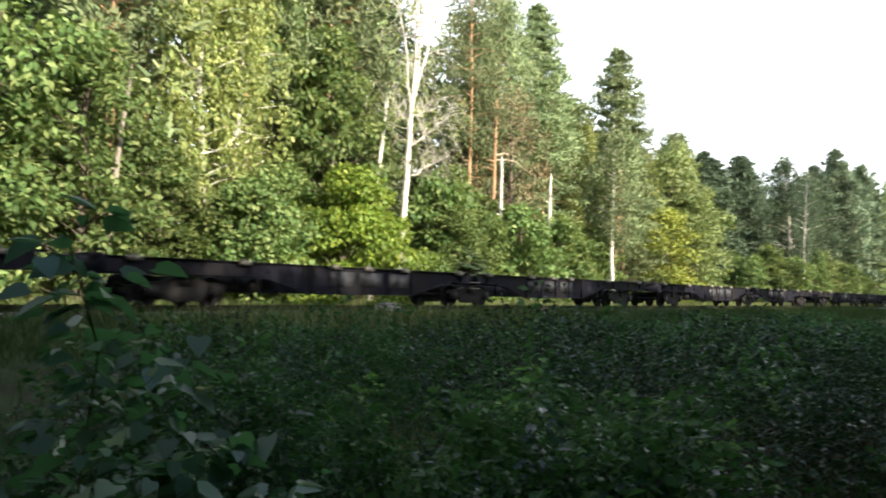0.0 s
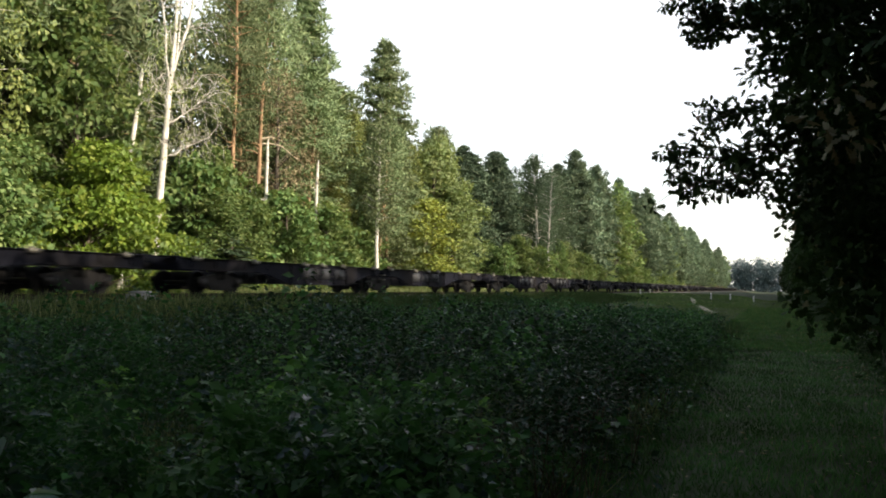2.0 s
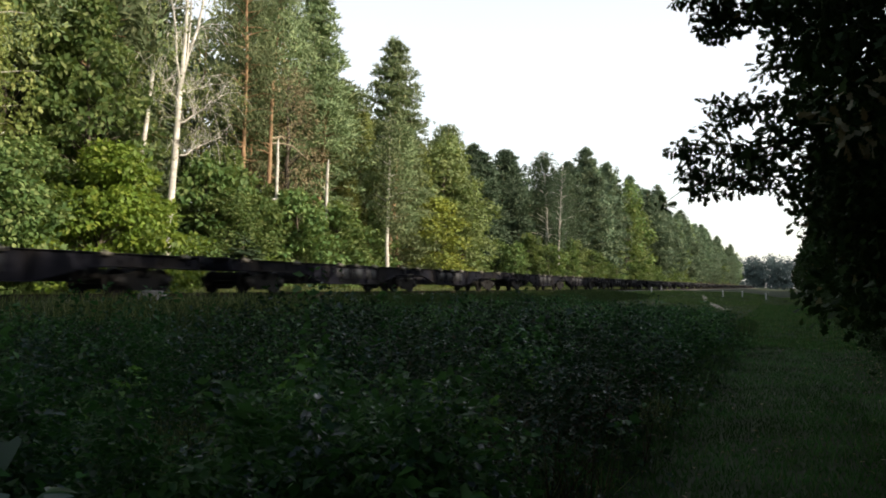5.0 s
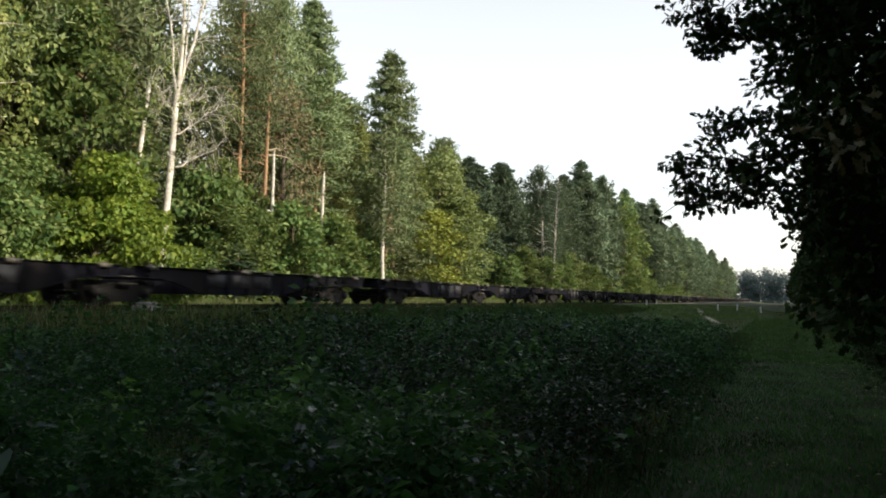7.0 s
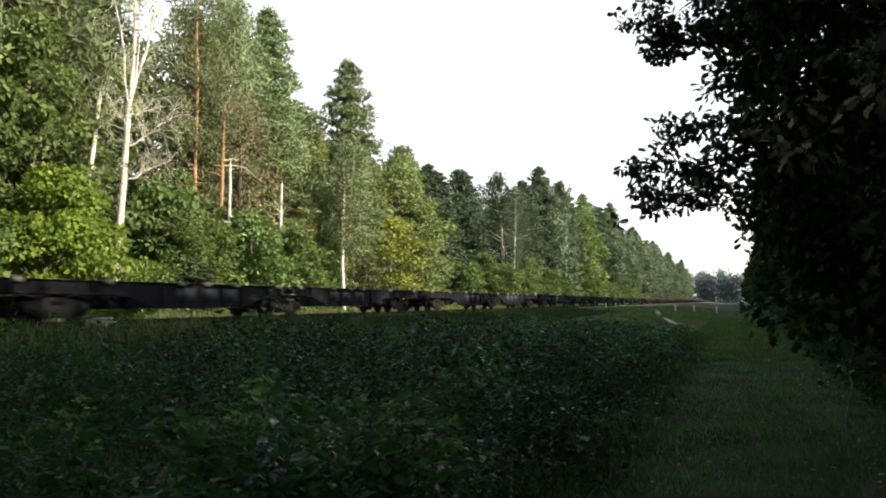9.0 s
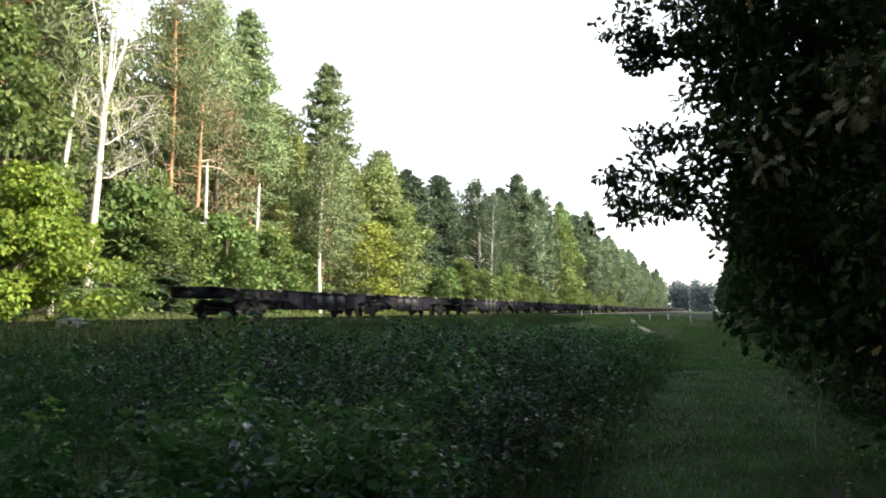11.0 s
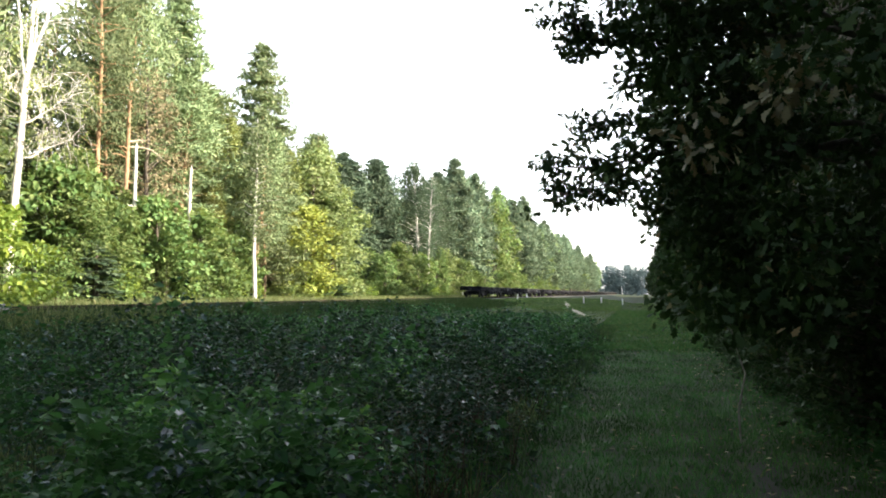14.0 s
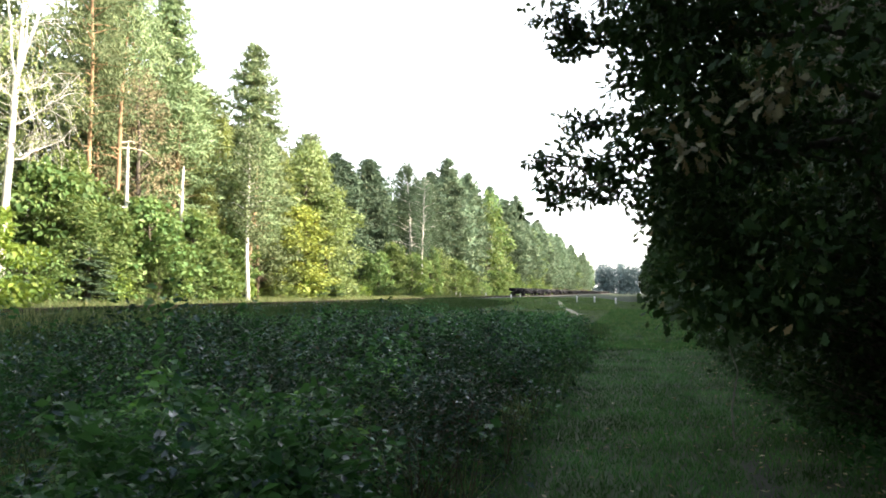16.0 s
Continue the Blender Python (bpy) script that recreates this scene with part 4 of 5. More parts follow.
def right_side():
    """The dense dark trees along the path, and unseen rows added behind to stop the sun."""
    r = random.Random(8)
    D = [broadleaf(81, 16, 4.4, 0.04, 80, 52, 0.62, leaf=OAK, label="dense tree in a shading screen around the path, mostly unseen"),
         broadleaf(82, 15, 4.0, 0.04, 74, 52, 0.62, leaf=OAK, label="dense tree in a shading screen around the path, mostly unseen")]
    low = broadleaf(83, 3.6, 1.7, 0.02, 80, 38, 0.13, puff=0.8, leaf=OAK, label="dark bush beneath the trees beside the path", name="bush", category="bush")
    fine = broadleaf(84, 15.5, 3.8, 0.03, 120, 90, 0.15, leaf=OAK, label="dense tree in a shading screen around the path, mostly unseen")
    y = -38.0
    while y < 150:
        # taller unseen stretch, put there to shade the wood across the track
        tall = r.uniform(0.98, 1.12) * (1.28 if 84 < y < 118 else 1.0) 
        if 40 < y < 78:
            at(low, 6.0 + r.uniform(-1, 2), y, r.uniform(0, 360), r.uniform(0.7, 1.0), 1.3)
            # out of view: added to keep the sun off the bank and the wagons
            at(r.choice(D), 19.5 + r.uniform(-1, 1), y, r.uniform(0, 360), tall * 1.2, 1.15)
            at(r.choice(D), 14.0 + r.uniform(-1, 1), y + 1.5, r.uniform(0, 360), tall * 1.1, 1.1)
            y += 4.2
            continue
        if not -4 < y < 9:
            at(fine if 0 < y < 34 else r.choice(D), 6.9 + r.uniform(-0.4, 0.6), y, r.uniform(0, 360), tall, 1.0)
        # back rows, hidden from the camera, added as a sun screen
        at(r.choice(D), 13.0 + r.uniform(-1, 1), y + 2.5, r.uniform(0, 360), tall * 1.1, 1.1)
        at(r.choice(D), 19.5 + r.uniform(-1, 1), y + 0.5, r.uniform(0, 360), tall * 1.2, 1.15)
        y += 5.2 if y < 60 else 6.5
    while y < 420:
        at(r.choice(D), 8.5 + r.uniform(-0.6, 0.6), y, r.uniform(0, 360), r.uniform(0.9, 1.15), 1.15)
        at(r.choice(D), 15.5 + r.uniform(-0.6, 0.6), y + 3.0, r.uniform(0, 360), r.uniform(1.05, 1.2), 1.15)
        y += 7.5
    for k in range(26):
        y = 3.2 + k * 1.25
        at(low, (3.1 if y > 9 else 4.1) + 0.02 * y + r.uniform(-0.25, 0.7), y, r.uniform(0, 360), r.uniform(0.5, 1.15), r.uniform(0.7, 1.05))
    for k in range(44):
        y = 9.5 + 1.4 * k + 0.012 * k * k
        at(low, 3.15 + r.uniform(-0.25, 0.35), y, r.uniform(0, 360), r.uniform(0.5, 0.95), r.uniform(0.65, 0.85))
    for k in range(13):
        at(low, 2.4 + r.uniform(-0.1, 0.3), 10.0 + 1.1 * k, r.uniform(0, 360), r.uniform(0.22, 0.42), r.uniform(0.3, 0.45))
    # unseen trees added behind and beside the camera; crowns overhead cut sky and sun
    for x, y, tall in ((-9.0, -6.5, 1.0), (-4.5, -5.6, 1.05), (0.2, -6.2, 1.0), (4.6, -3.6, 1.05), (4.9, 1.4, 0.95), (-13.0, -8.0, 1.0), (-2.0, -11.0, 1.1), (-7.0, -12.0, 1.1), (9.6, 1.8, 1.1), (9.9, 6.6, 1.12), (9.4, -3.0, 1.1),
                       (-17.0, -9.0, 1.2), (-12.0, -14.0, 1.3), (-4.0, -16.0, 1.3), (3.0, -14.0, 1.3), (-20.0, -15.0, 1.3)):
        at(fine if math.hypot(x, y) < 8 else r.choice(D), x, y, r.uniform(0, 360), tall * 1.15, 1.0 if math.hypot(x, y) < 8 else 1.15)
    for t in (*D, low, fine):
        for o in (*t.children_recursive, t):
            bpy.data.objects.remove(o)


def oak():
    """The oak whose low boughs hang over the path."""
    r = np.random.default_rng(100)
    t = new("oak_tree", None)
    base = np.array([4.2, 10.5, 0.0])
    top = np.array([3.6, 9.8, 11.0])
    wood = Heap().add(*tube(bent(base, top, 8, 0, 0.01, r), np.linspace(0.34, 0.1, 8), 10))
    crown = Heap()

    def spray(c, radius, n, size=0.105, out=OAK):
        d = around(n, r)
        p = np.asarray(c) + d * np.array([1, 1, 0.55]) * radius * r.random((n, 1)) ** 0.5
        axis = around(n, r) + d * 0.6 - [0, 0, 0.35]
        s = size * r.uniform(0.7, 1.25, n)
        crown.add(*leaves(p, axis, around(n, r) + [0, 0, 0.6], s, s * 0.75, "oak"))

    def bough(end, start_z, leafy=0.6, per=16, thick=0.06, radius=0.17):
        end = np.add(end, (0.32 if end[2] > 3.1 else 0.2, 0.05, 0.0))
        start = base + (top - base) * start_z / 11.0
        line = bent(start, end, 9, -0.05, 0.02, r)
        wood.add(*tube(line, np.linspace(thick, 0.006, 9), 5))
        for k in range(int(np.linalg.norm(np.subtract(end, start)) * 7)):
            u = 1 - leafy * r.random()
            i = u * 8
            p = line[int(min(i, 7))] * (1 - i % 1) + line[int(min(i, 7)) + 1] * (i % 1) if i < 8 else line[-1]
            q = p + r.normal(size=3) * np.array([0.22, 0.22, 0.16]) * (1.7 - u)
            wood.add(*tube([p, (p + q) / 2 + [0, 0, 0.03], q], [0.008, 0.006, 0.003], 3))
            spray(q, radius, int(per * 1.5), 0.092)

    # low bough over the path, and the sprays above it
    bough((-1.12, 7.85, 2.92), 2.9, 0.55, 20, 0.06, 0.14)
    bough((-1.02, 7.90, 2.62), 3.0, 0.12, 8, 0.03, 0.12)
    bough((-0.84, 8.2, 3.40), 3.2, 0.5, 20)
    bough((-0.45, 8.1, 3.78), 3.6, 0.5, 16)
    bough((-1.12, 7.55, 4.25), 4.2, 0.45, 22)
    bough((-0.70, 7.5, 4.55), 4.6, 0.60, 15)
    bough((-0.60, 7.6, 5.0), 5.0, 0.7, 15)
    bough((-0.2, 8.2, 3.05), 3.0, 0.6, 16)
    bough((0.1, 9.6, 2.3), 2.3, 0.5, 14)
    bough((0.2, 9.8, 1.9), 2.0, 0.5, 14)
    # the body of the crown
    for k in range(430):
        c = np.array([0.4 + 7.0 * r.random() ** 1.6, r.uniform(6.5, 13.5), 1.4 + 10.0 * r.random() ** 1.5])
        if c[0] < 0.55:
            continue
        spray(c, 0.6, 50, 0.13)
    for k in range(230):
        c = np.array([r.uniform(-0.12, 1.1), r.uniform(7.0, 10.0), r.uniform(2.75, 6.6)])
        if c[0] < 0.18 * math.sin(c[2] * 4.0) + 0.05:
            continue
        spray(c, 0.36, 40, 0.115)
    for k in range(90):
        c = np.array([r.uniform(0.02, 0.8), r.uniform(7.6, 9.4), r.uniform(1.35, 2.75)])
        c[0] += (2.75 - c[2]) * 0.45
        spray(c, 0.3, 36, 0.1)
    for k in range(120):
        c = np.array([r.uniform(0.9, 4.5), r.uniform(4.2, 8.0), r.uniform(2.2, 7.5)])
        if c[0] < 0.35 + 0.115 * c[1] + 0.05 * (8 - c[1]):
            continue
        spray(c, 0.45, 46, 0.12)
    part("trunk", wood.mesh("oak_trunk", GREY_BARK, True), t)
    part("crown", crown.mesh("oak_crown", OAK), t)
    tagged(t, "large oak with dark lobed leaves hanging over the path", "tree")
    # a bough of withered leaves
    crown = Heap()
    for k in range(18):
        p = np.array([0.97, 5.75, 3.10] if k % 5 < 3 else [0.56, 5.8, 2.74]) + r.normal(size=3) * [0.15, 0.1, 0.09]
        d = around(9, r)
        crown.add(*leaves(p + d * 0.11, d + [0, 0, -0.5], around(9, r) + [0, -0.6, 0.4], 0.11, 0.07, "oak"))
    tagged(part("withered_spray", crown.mesh("withered_spray", WITHERED), t, "spray of withered pale brown oak leaves"), kind="stuff")
    sap = new("sapling", None)
    part("stem", Heap().add(*tube(bent((1.05, 8.9, -0.02), (0.86, 8.97, 2.1), 7, 0, 0.02, r), np.linspace(0.011, 0.005, 7), 6)).mesh("stem", PALE_BARK, True), sap)
    crown = Heap()
    for k in range(16):
        crown.add(*clump((0.9 + r.normal() * 0.2, 8.97 + r.normal() * 0.2, r.uniform(1.3, 2.3)), 0.12, 5, 0.09, 0.05, "rhomb", 1, 0.5, 0.3, r))
    part("foliage", crown.mesh("foliage", OAK), sap)
    tagged(sap, "thin pale-stemmed sapling at the edge of the path", "sapling")


# ---------------------------------------------------------------- low growth


# mounds of growth beside the path: x, y, half-widths, height, what grows there
MOUNDS = [
    (-4.9, 7.6, 1.7, 1.5, 1.00, "brambles"), (-4.6, 12.6, 2.0, 2.2, 0.85, "brambles"), (-2.0, 7.2, 0.85, 1.9, 0.85, "brambles"),
    (-2.1, 12.0, 1.0, 2.4, 0.70, "brambles"), (-7.2, 6.6, 1.5, 1.5, 0.85, "weeds"), (-2.3, 3.9, 1.3, 1.2, 0.60, "bright_weeds"),
    (-7.8, 11.5, 2.2, 2.4, 0.75, "brambles"), (-3.4, 17.5, 1.8, 3.0, 0.60, "weeds"), (-9.5, 6.8, 1.6, 1.8, 0.75, "brambles"),
    (-6.2, 4.4, 1.3, 0.9, 0.60, "bright_weeds"), (-3.3, 9.9, 0.8, 0.9, 0.55, "bright_weeds"), (-4.4, 2.6, 1.5, 1.0, 0.75, "weeds"), (-7.6, 4.0, 1.5, 1.0, 0.75, "brambles"),
]


def mound(x, y):
    """Height of the tallest mound at a place, and what grows on it."""
    best, kind = 0.0, "grass"
    for mx, my, rx, ry, h, grows in MOUNDS:
        d = ((x - mx) / rx) ** 2 + ((y - my) / ry) ** 2
        z = h * math.exp(-d ** 2.2)
        if z > best:
            best, kind = z, grows
    return best, kind


def growth_height(x, y):
    """How tall the weeds stand: low beside the path, in mounds further out."""
    m = 0.5 + 0.5 * math.sin(x * 0.75 + 1.3 * math.sin(y * 0.33) + 0.5) * math.sin(y * 0.52 + 0.8 * math.sin(x * 0.5) + 0.6)
    far = float(smooth_step(7.5, 11.0, -x)) if y < 16 else float(max(smooth_step(7.5, 11.0, -x), smooth_step(16.0, 21.0, y)))
    rough = 0.20 * math.sin(x * 4.3 + y * 2.1) * math.sin(y * 3.9 - x * 1.7)
    tall = max(mound(x, y)[0], far * (0.12 + 0.75 * min(m, 0.85) ** 1.5)) + rough
    return max(0.10 + tall, 0.06) * float(smooth_step(0.9, 2.0, -x)) * (1 - 0.65 * float(smooth_step(9.0, 13.0, -x)))


def weeds():
    r = np.random.default_rng(200)
    plants = {"weeds": Heap(), "brambles": Heap(), "bright_weeds": Heap(), "pale_weeds": Heap()}
    count = 0
    while count < 12500:
        close = count >= 10200
        x, y = (-r.uniform(0.95, 4.6), r.uniform(1.3, 6.0)) if close else (-1.05 - 11.5 * r.random() ** 1.25, r.uniform(0.2, 26))
        if y < 0.55 * (-x) - 1.2 or math.hypot(x, y) < 1.5:
            continue
        count += 1
        tall = growth_height(x, y)
        rise, grows = mound(x, y)
        hollow = math.sin(x * 1.35 + 2.0 + math.sin(y * 0.9)) * math.sin(y * 1.05 + 0.6 * x)
        if (tall < 0.25 and r.random() < 0.7) or (hollow > 0.5 and r.random() < 0.6):
            continue
        h = tall * r.choice([0.35, 0.6, 0.9, 1.0, 1.3]) * r.uniform(0.85, 1.15) + 0.06
        z = float(ground_z(x, y))
        n = int(8 + h * (42 if close else 26))
        near = math.hypot(x, y) < 9
        size = r.choice([0.03, 0.04, 0.055, 0.07]) if close else r.choice([0.03, 0.042, 0.055, 0.08]) if near else r.choice([0.05, 0.065, 0.09])
        zz = h * np.sqrt(r.random(n))
        a = r.random(n) * 6.3
        reach = (0.05 + 0.22 * (1 - zz / h)) * r.uniform(0.3, 1.3, n)
        lean = r.normal(size=2) * 0.22
        p = np.c_[x + lean[0] * zz + np.cos(a) * reach, y + lean[1] * zz + np.sin(a) * reach, z + zz]
        axis = np.c_[np.cos(a), np.sin(a), r.uniform(-0.9, 0.6, n)]
        up = np.array([0, 0, 0.7]) + around(n, r) * 0.75
        drift = math.sin(x * 1.9 + 1.7 * math.sin(y * 0.8)) * math.sin(y * 1.3 + 1.1 * math.sin(x * 1.1)) + r.normal() * 0.25
        kind = "brambles" if drift < -0.22 else "bright_weeds" if drift > 0.38 else "pale_weeds" if r.random() < 0.2 else "weeds"
        if rise > 0.2:
            u = r.random()
            kind = grows if u < 0.72 else "pale_weeds" if u < 0.84 else "weeds"
            if grows == "brambles" and u > 0.97:
                kind = "bright_weeds"
        size *= 1.35 if kind == "bright_weeds" else 1.0
        s = size * r.uniform(0.6, 1.35, n)
        plants[kind].add(*leaves(p, axis, up, s, s * r.uniform(0.4, 0.75), "rhomb"))
    tagged(new("weeds", plants["weeds"].mesh("weeds", WEED)), "tangle of green nettles and weeds in shade", "weeds", kind="stuff")
    tagged(new("weeds", plants["bright_weeds"].mesh("bright_weeds", SAPLING)), "fresh green broad-leaved weeds in shade", "weeds", kind="stuff")
    tagged(new("weeds", plants["pale_weeds"].mesh("pale_weeds", GLINT_WEED)), "blue-green weeds with sky glints painted as pale leaves", "weeds", kind="stuff")
    tagged(new("brambles", plants["brambles"].mesh("brambles", BRAMBLE)), "dark mounds of bramble leaves", "brambles", kind="stuff")
    shade = Heap()
    for k in range(1500):
        y = 3.0 + 26 * r.random() ** 1.3
        x = 1.75 + 0.012 * y + 3.0 * r.random()
        h = (0.10 + 0.5 * min(1.0, (x - 1.6) / 1.5)) * r.uniform(0.5, 1.3)
        n = int(8 + h * 24)
        a = r.random(n) * 6.3
        zz = h * np.sqrt(r.random(n))
        p = np.c_[x + np.cos(a) * 0.14 * r.random(n), y + np.sin(a) * 0.14 * r.random(n), float(ground_z(x, y)) + zz]
        s = r.choice([0.05, 0.07, 0.1]) * r.uniform(0.6, 1.3, n)
        shade.add(*leaves(p, np.c_[np.cos(a), np.sin(a), r.uniform(-0.9, 0.6, n)], np.array([0, 0, 0.7]) + around(n, r) * 0.75, s, s * 0.6, "rhomb"))
    tagged(new("weeds", shade.mesh("shade_weeds", WEED)), "dark undergrowth beneath the trees beside the path", "weeds", kind="stuff")
    far = Heap()
    for k in range(420):
        x, y = -r.uniform(2.0, 13), r.uniform(22, 50)
        if x > -3.5 and y > 40:
            continue
        c = float(ground_z(x, y))
        far.add(*clump((x, y, c + 0.12), r.uniform(0.3, 0.6), 34, 0.14, 0.09, "rhomb", 0.5, 0.7, 0.2, r))
    tagged(new("weeds", far.mesh("far_weeds", WEED)), "green weeds on the bank beside the railway", "weeds", kind="stuff")


def blades(name, label, xs, ys, count, tall, width, mat, seed, keep=None):
    r = np.random.default_rng(seed)
    x, y = r.uniform(*xs, count), r.uniform(*ys, count)
    if keep is not None:
        k = keep(x, y, r.random(count))
        x, y = x[k], y[k]
    n = len(x)
    p = np.c_[x, y, ground_z(x, y) - 0.01]
    axis = np.c_[r.normal(size=(n, 2)) * 0.35, np.ones(n)]
    v, f = leaves(p, axis, around(n, r), tall * r.uniform(0.5, 1.3, n), width * r.uniform(0.7, 1.3, n), "needle")
    tagged(new(name, mesh(name, v, [f], mat)), label, "grass", kind="stuff")


def grasses():
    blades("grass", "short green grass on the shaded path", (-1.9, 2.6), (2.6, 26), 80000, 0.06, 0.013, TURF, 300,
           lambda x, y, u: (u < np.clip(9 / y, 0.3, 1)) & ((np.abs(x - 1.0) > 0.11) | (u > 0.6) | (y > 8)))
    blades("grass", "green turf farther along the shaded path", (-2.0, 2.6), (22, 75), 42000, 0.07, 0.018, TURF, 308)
    blades("grass", "grass farther along the path", (-14.0, 3.5), (22, 128), 90000, 0.09, 0.022, GRASS, 301)
    blades("grass", "long green grass on the bank beside the track", (-17.0, -11.5), (0, 75), 42000, 0.34, 0.022, BANK_GRASS, 302)
    blades("grass", "pale dry grass behind the track", (-27.0, -22.3), (0, 130), 26000, 0.30, 0.03, DRY_GRASS, 303)
    blades("grass", "sunlit grass on the ramp of the level crossing", (-16.5, -2.0), (70, 128), 24000, 0.16, 0.05, GRASS, 304)
    blades("grass", "rough grass among the weeds", (-13.0, -1.0), (2, 34), 34000, 0.30, 0.012, BANK_GRASS, 305, lambda x, y, u: u > 0.2)
    blades("grass", "yellowed grass in the hollows between the weeds", (-6.5, -1.2), (3, 11), 5200, 0.26, 0.010, DRY_GRASS, 307,
           lambda x, y, u: np.array([mound(a, b)[0] < 0.22 for a, b in zip(x, y)]))
    blades("grass", "pale dry grass on the crest of the bank", (-16.5, -12.5), (6, 24), 5200, 0.42, 0.016, DRY_GRASS, 309, lambda x, y, u: u < np.exp(-((y - 14.0) / 6.0) ** 2))
    blades("dead_stalks", "dead brown stalks among the weeds", (-2.4, -1.1), (4.2, 9.5), 1100, 0.55, 0.009, DEAD_STALK, 306, lambda x, y, u: np.sin(x * 3.1 + y) * np.sin(y * 1.7) > 0.1)
    r = np.random.default_rng(310)
    n = 800
    x, y = np.where(r.random(n) < 0.6, r.normal(1.7, 0.45, n), r.uniform(-1.6, 2.8, n)), 3 + 20 * r.random(n) ** 1.6
    p = np.c_[x, y, ground_z(x, y) + r.uniform(0.02, 0.07, n)]
    v, f = leaves(p, around(n, r) * [1, 1, 0.2], around(n, r) * 0.3 + [0, 0, 1], 0.06, 0.035, "rhomb")
    tagged(new("fallen_leaves", mesh("fallen_leaves", v, [f], LITTER)), "scattered brown and yellow fallen leaves", "leaves", kind="stuff")


def leafy_shoot(name, label, x, y, h, n, size, seed, spread=0.28, low=0.35, mat=None, outline="heart"):
    """A stem with large single leaves, each on a stalk."""
    r = np.random.default_rng(seed)
    z = float(ground_z(x, y))
    t = new(name, None)
    t.location = (x, y, z)
    line = bent((0, 0, -0.02), (r.normal() * 0.06, r.normal() * 0.06, h), 7, 0, 0.02, r)
    wood = Heap().add(*tube(line, np.linspace(0.006, 0.002, 7), 6))
    crown = Heap()
    per = 9
    for k in range(max(3, n // per)):
        u = low + (1 - low) * (k + r.random()) / max(3, n // per)
        a = k * 2.4 + r.normal() * 0.4
        reach = spread * r.uniform(0.5, 1.1) * (1.3 - 0.85 * u)
        p = along(line, u * h)
        twig = bent(p, p + np.array([math.cos(a), math.sin(a), r.uniform(0.1, 0.7)]) * reach, 5, 0.05, 0.05, r)
        wood.add(*tube(twig, np.linspace(0.0022, 0.0008, 5), 3))
        f = r.uniform(0.15, 1.05, per)
        q = p + (twig[-1] - p) * f[:, None] + r.normal(size=(per, 3)) * size * 0.35
        turn = a + r.choice([-1, 1], per) * r.uniform(0.4, 1.3, per)
        s = size * r.uniform(0.55, 1.2, per)
        crown.add(*leaves(q, np.c_[np.cos(turn), np.sin(turn), r.uniform(-0.8, 0.2, per)], np.array([[0, 0, 0.8]]) + around(per, r) * 0.55, s, s * 0.72, outline))
    tagged(part("stem", wood.mesh("stem", GRASS, True), t), kind="stuff")
    part("foliage", crown.mesh("foliage", mat or SAPLING), t)
    return tagged(t, label, "plant")


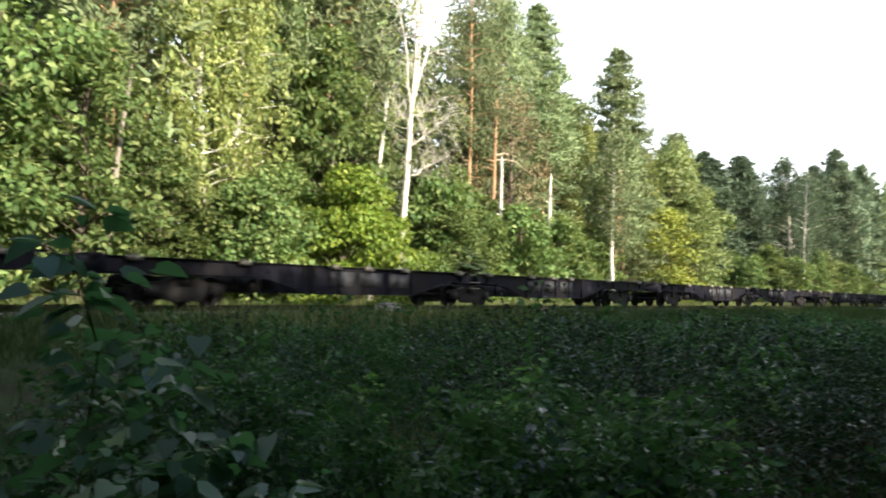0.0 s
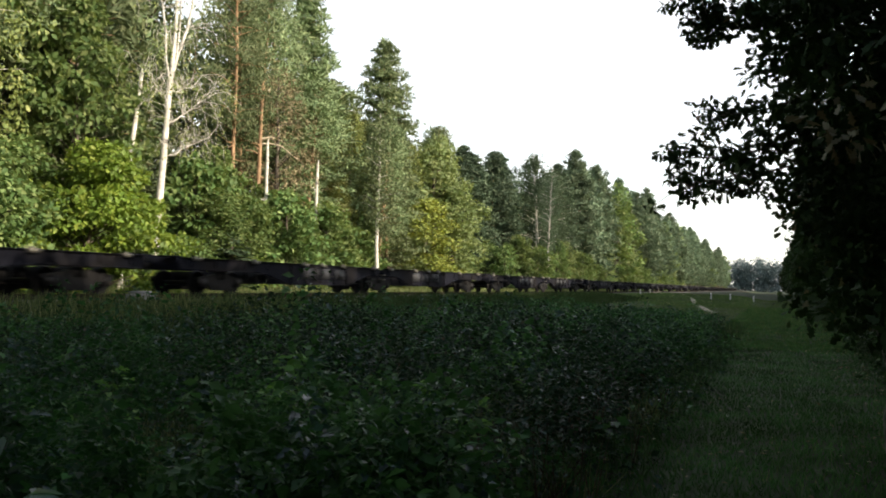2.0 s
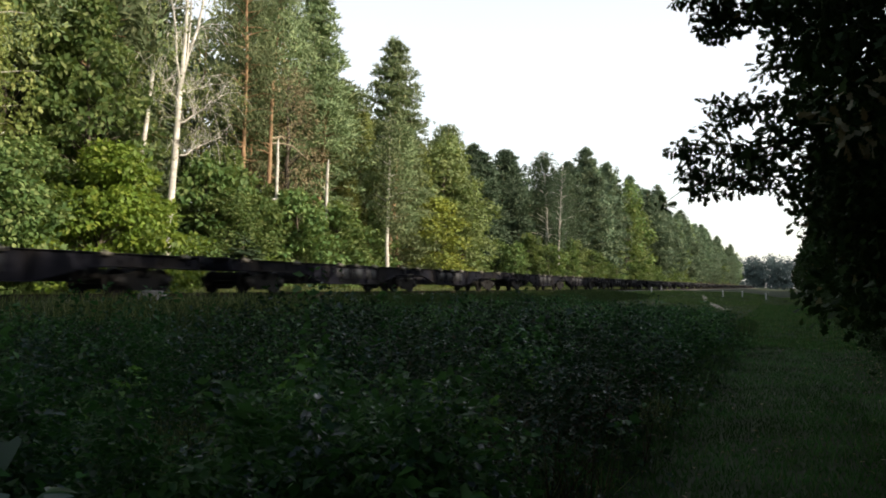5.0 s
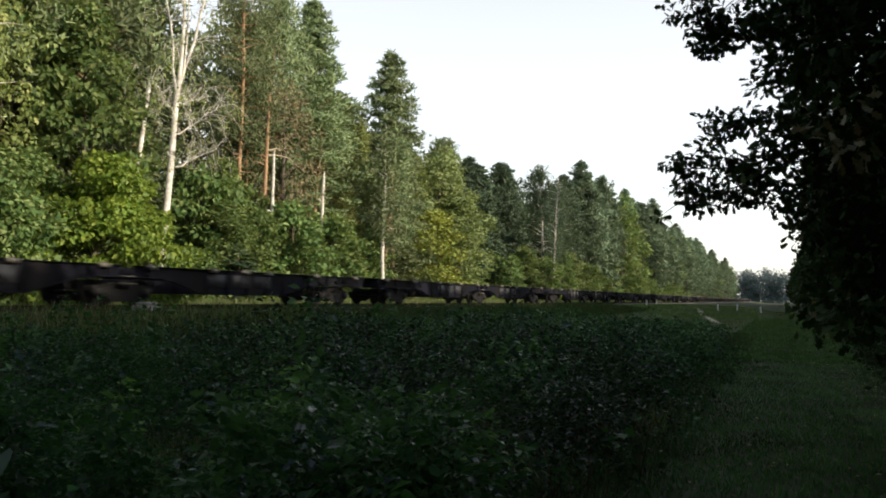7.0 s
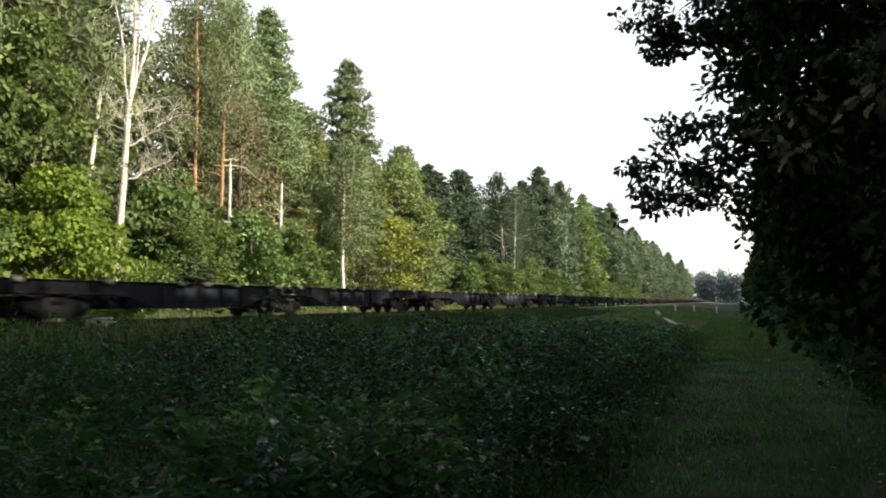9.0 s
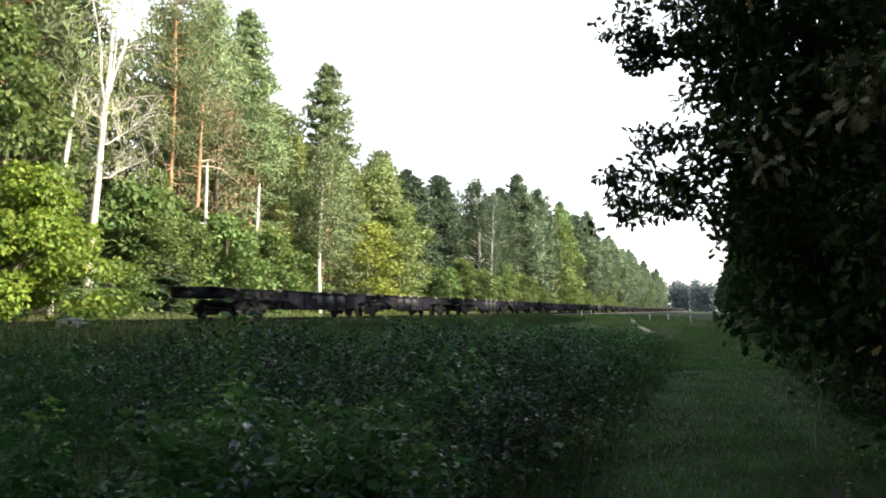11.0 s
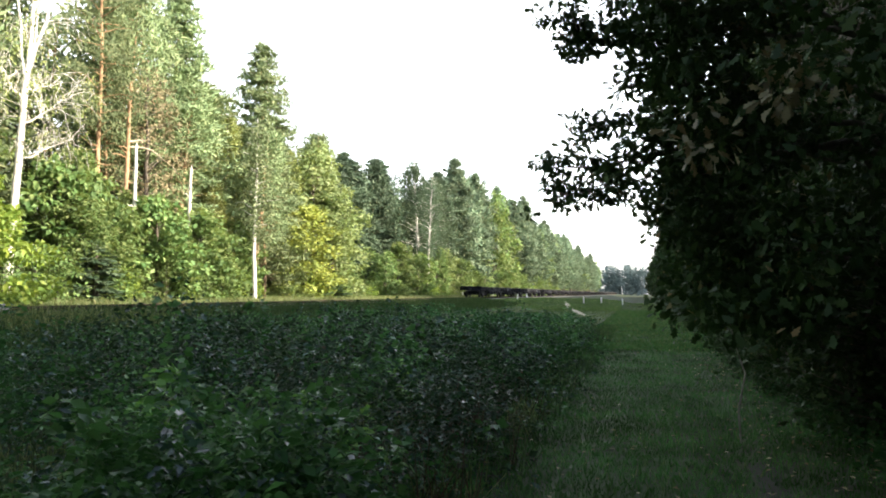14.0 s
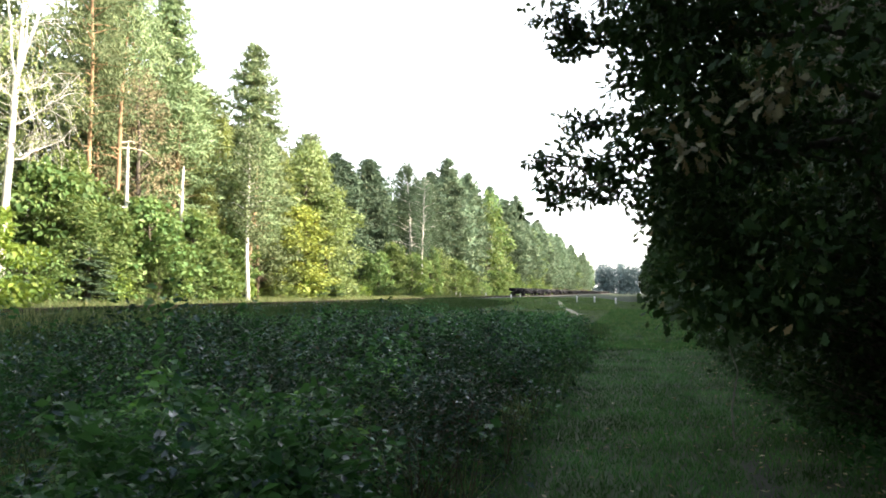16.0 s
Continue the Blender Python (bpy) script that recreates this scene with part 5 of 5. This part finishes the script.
def shrubs():
    for k, (x, y, h, n) in enumerate(((-1.62, 0.80, 1.72, 300), (-1.78, 0.98, 1.42, 340), (-1.56, 1.00, 1.24, 420), (-1.56, 1.10, 1.12, 320))):
        leafy_shoot("sapling", "young sapling with many blue-green leaves close by", x, y, h, n, 0.074, 400 + k, 0.33, 0.1, LIME_SAPLING)
    leafy_shoot("seedling", "bright green broad-leaved seedling among weeds", -4.05, 5.65, 0.98, 81, 0.11, 422, 0.28, 0.4, FRESH)
    leafy_shoot("seedling", "bright green broad-leaved seedling among weeds", -2.9, 6.3, 0.78, 45, 0.085, 423, 0.2, 0.35, FRESH)
    leafy_shoot("seedling", "bright green broad-leaved seedling among weeds", -3.6, 5.0, 0.72, 45, 0.085, 424, 0.22, 0.3, FRESH)
    for k, (x, y, h) in enumerate(((-2.45, 4.75, 0.82), (-2.05, 5.2, 0.74), (-3.05, 4.4, 0.70), (-1.7, 4.6, 0.62), (-5.3, 5.0, 0.85), (-4.6, 3.7, 0.70), (-6.6, 5.6, 0.95), (-2.7, 8.4, 0.80))):
        leafy_shoot("seedling", "fresh green seedling standing above the weeds", x, y, h, 54, 0.07, 430 + k, 0.22, 0.3, FRESH if k % 3 else SAPLING)
    made = [broadleaf(410, 1.3, 0.72, 0.05, 52, 16, 0.075, puff=0.36, leaf=BRAMBLE, label="dark leafy shrub beside the grassy path", name="shrub", category="shrub"),
            broadleaf(411, 1.15, 0.7, 0.05, 48, 16, 0.075, puff=0.36, leaf=BRAMBLE, label="dark leafy shrub beside the grassy path", name="shrub", category="shrub"),
            broadleaf(412, 1.2, 0.6, 0.05, 40, 16, 0.09, puff=0.36, leaf=WEED, label="fresh green shrub among the weeds", name="shrub", category="shrub")]
    for k, x, y, tall, wide in ((0, -2.5, 13.2, 0.85, 0.8), (2, -1.9, 11.0, 0.5, 0.9), (0, -1.55, 8.6, 0.45, 0.75), (1, -2.1, 8.0, 0.5, 0.9), (2, -2.2, 15.5, 0.55, 1.0),
                                (1, -3.3, 12.0, 0.55, 1.1), (2, -3.0, 9.6, 0.5, 1.0), (1, -5.2, 9.5, 0.6, 1.1), (2, -6.8, 8.2, 0.7, 1.1), (1, -8.5, 7.2, 0.75, 1.1),
                                (0, -7.2, 11.8, 0.6, 1.2), (2, -9.8, 9.0, 0.7, 1.2), (0, -5.5, 14.0, 0.5, 1.1), (1, -3.9, 17.0, 0.45, 1.2), (0, -8.2, 15.5, 0.5, 1.2)):
        at(made[k], x, y, 70 * x, tall, wide)
    for t in made:
        for o in (*t.children_recursive, t):
            bpy.data.objects.remove(o)


def posts():
    m = Heap().add(*tube([(0, 0, -0.1), (0, 0, 0.66)], [0.08, 0.07], 10)).add(*box(-0.08, 0.08, -0.08, 0.08, 0.65, 0.70)).mesh("marker_post", WHITE)
    for x, y in ((-6.4, 90.0), (-4.4, 90.5), (-2.0, 91.0), (-14.5, 92.0), (-15.4, 106.0), (-27.0, 116.0), (-23.6, 104.0), (-23.4, 122.0)):
        ob = new("marker_post", m)
        ob.location = (x, y, float(ground_z(x, y)))
        tagged(ob, "white painted marker post at the level crossing", "post", "posts of the level crossing")
    h = Heap().add(*box(-0.25, 0.25, -0.32, 0.32, 0, 0.42)).add(*box(-0.18, 0.18, -0.25, 0.25, 0.42, 0.5))
    ob = new("concrete_block", h.mesh("concrete_block", CONCRETE))
    ob.location = (-16.6, 16.4, 0.74)
    tagged(ob, "pale weathered concrete block beside the track", "block")


ground()
track()
strip("worn_rut", "bare worn earth rut in the grassy path", [(1.05 + 0.05 * math.sin(y), y) for y in np.arange(2, 8.5, 0.5)], 0.22, EARTH, 0.006)
strip("sandy_track", "pale sandy track climbing to the level crossing", [(-3.7, 55.0), (-4.6, 61), (-5.8, 70), (-7.2, 80), (-8.6, 92), (-10.4, 100)], 0.5, SAND, 0.05)
train = [wagon()]
forest()
far_wood()
right_side()
oak()
weeds()
grasses()
shrubs()
posts()
for k in range(1, 20):
    train.append(copy_thing(train[0], pose(TRACK_X, 0, RAIL_Z)))


TIMES = [0.0, 0.1, 0.2] + [0.5 * k for k in range(1, 32)] + [15.8, 15.9, 16.0]


def motions():
    for k, w in enumerate(train):
        y = PHASE + (k - 7) * PERIOD
        walk(w, [(t, pose(TRACK_X, y + SPEED * t, RAIL_Z)) for t in TIMES])


motions()
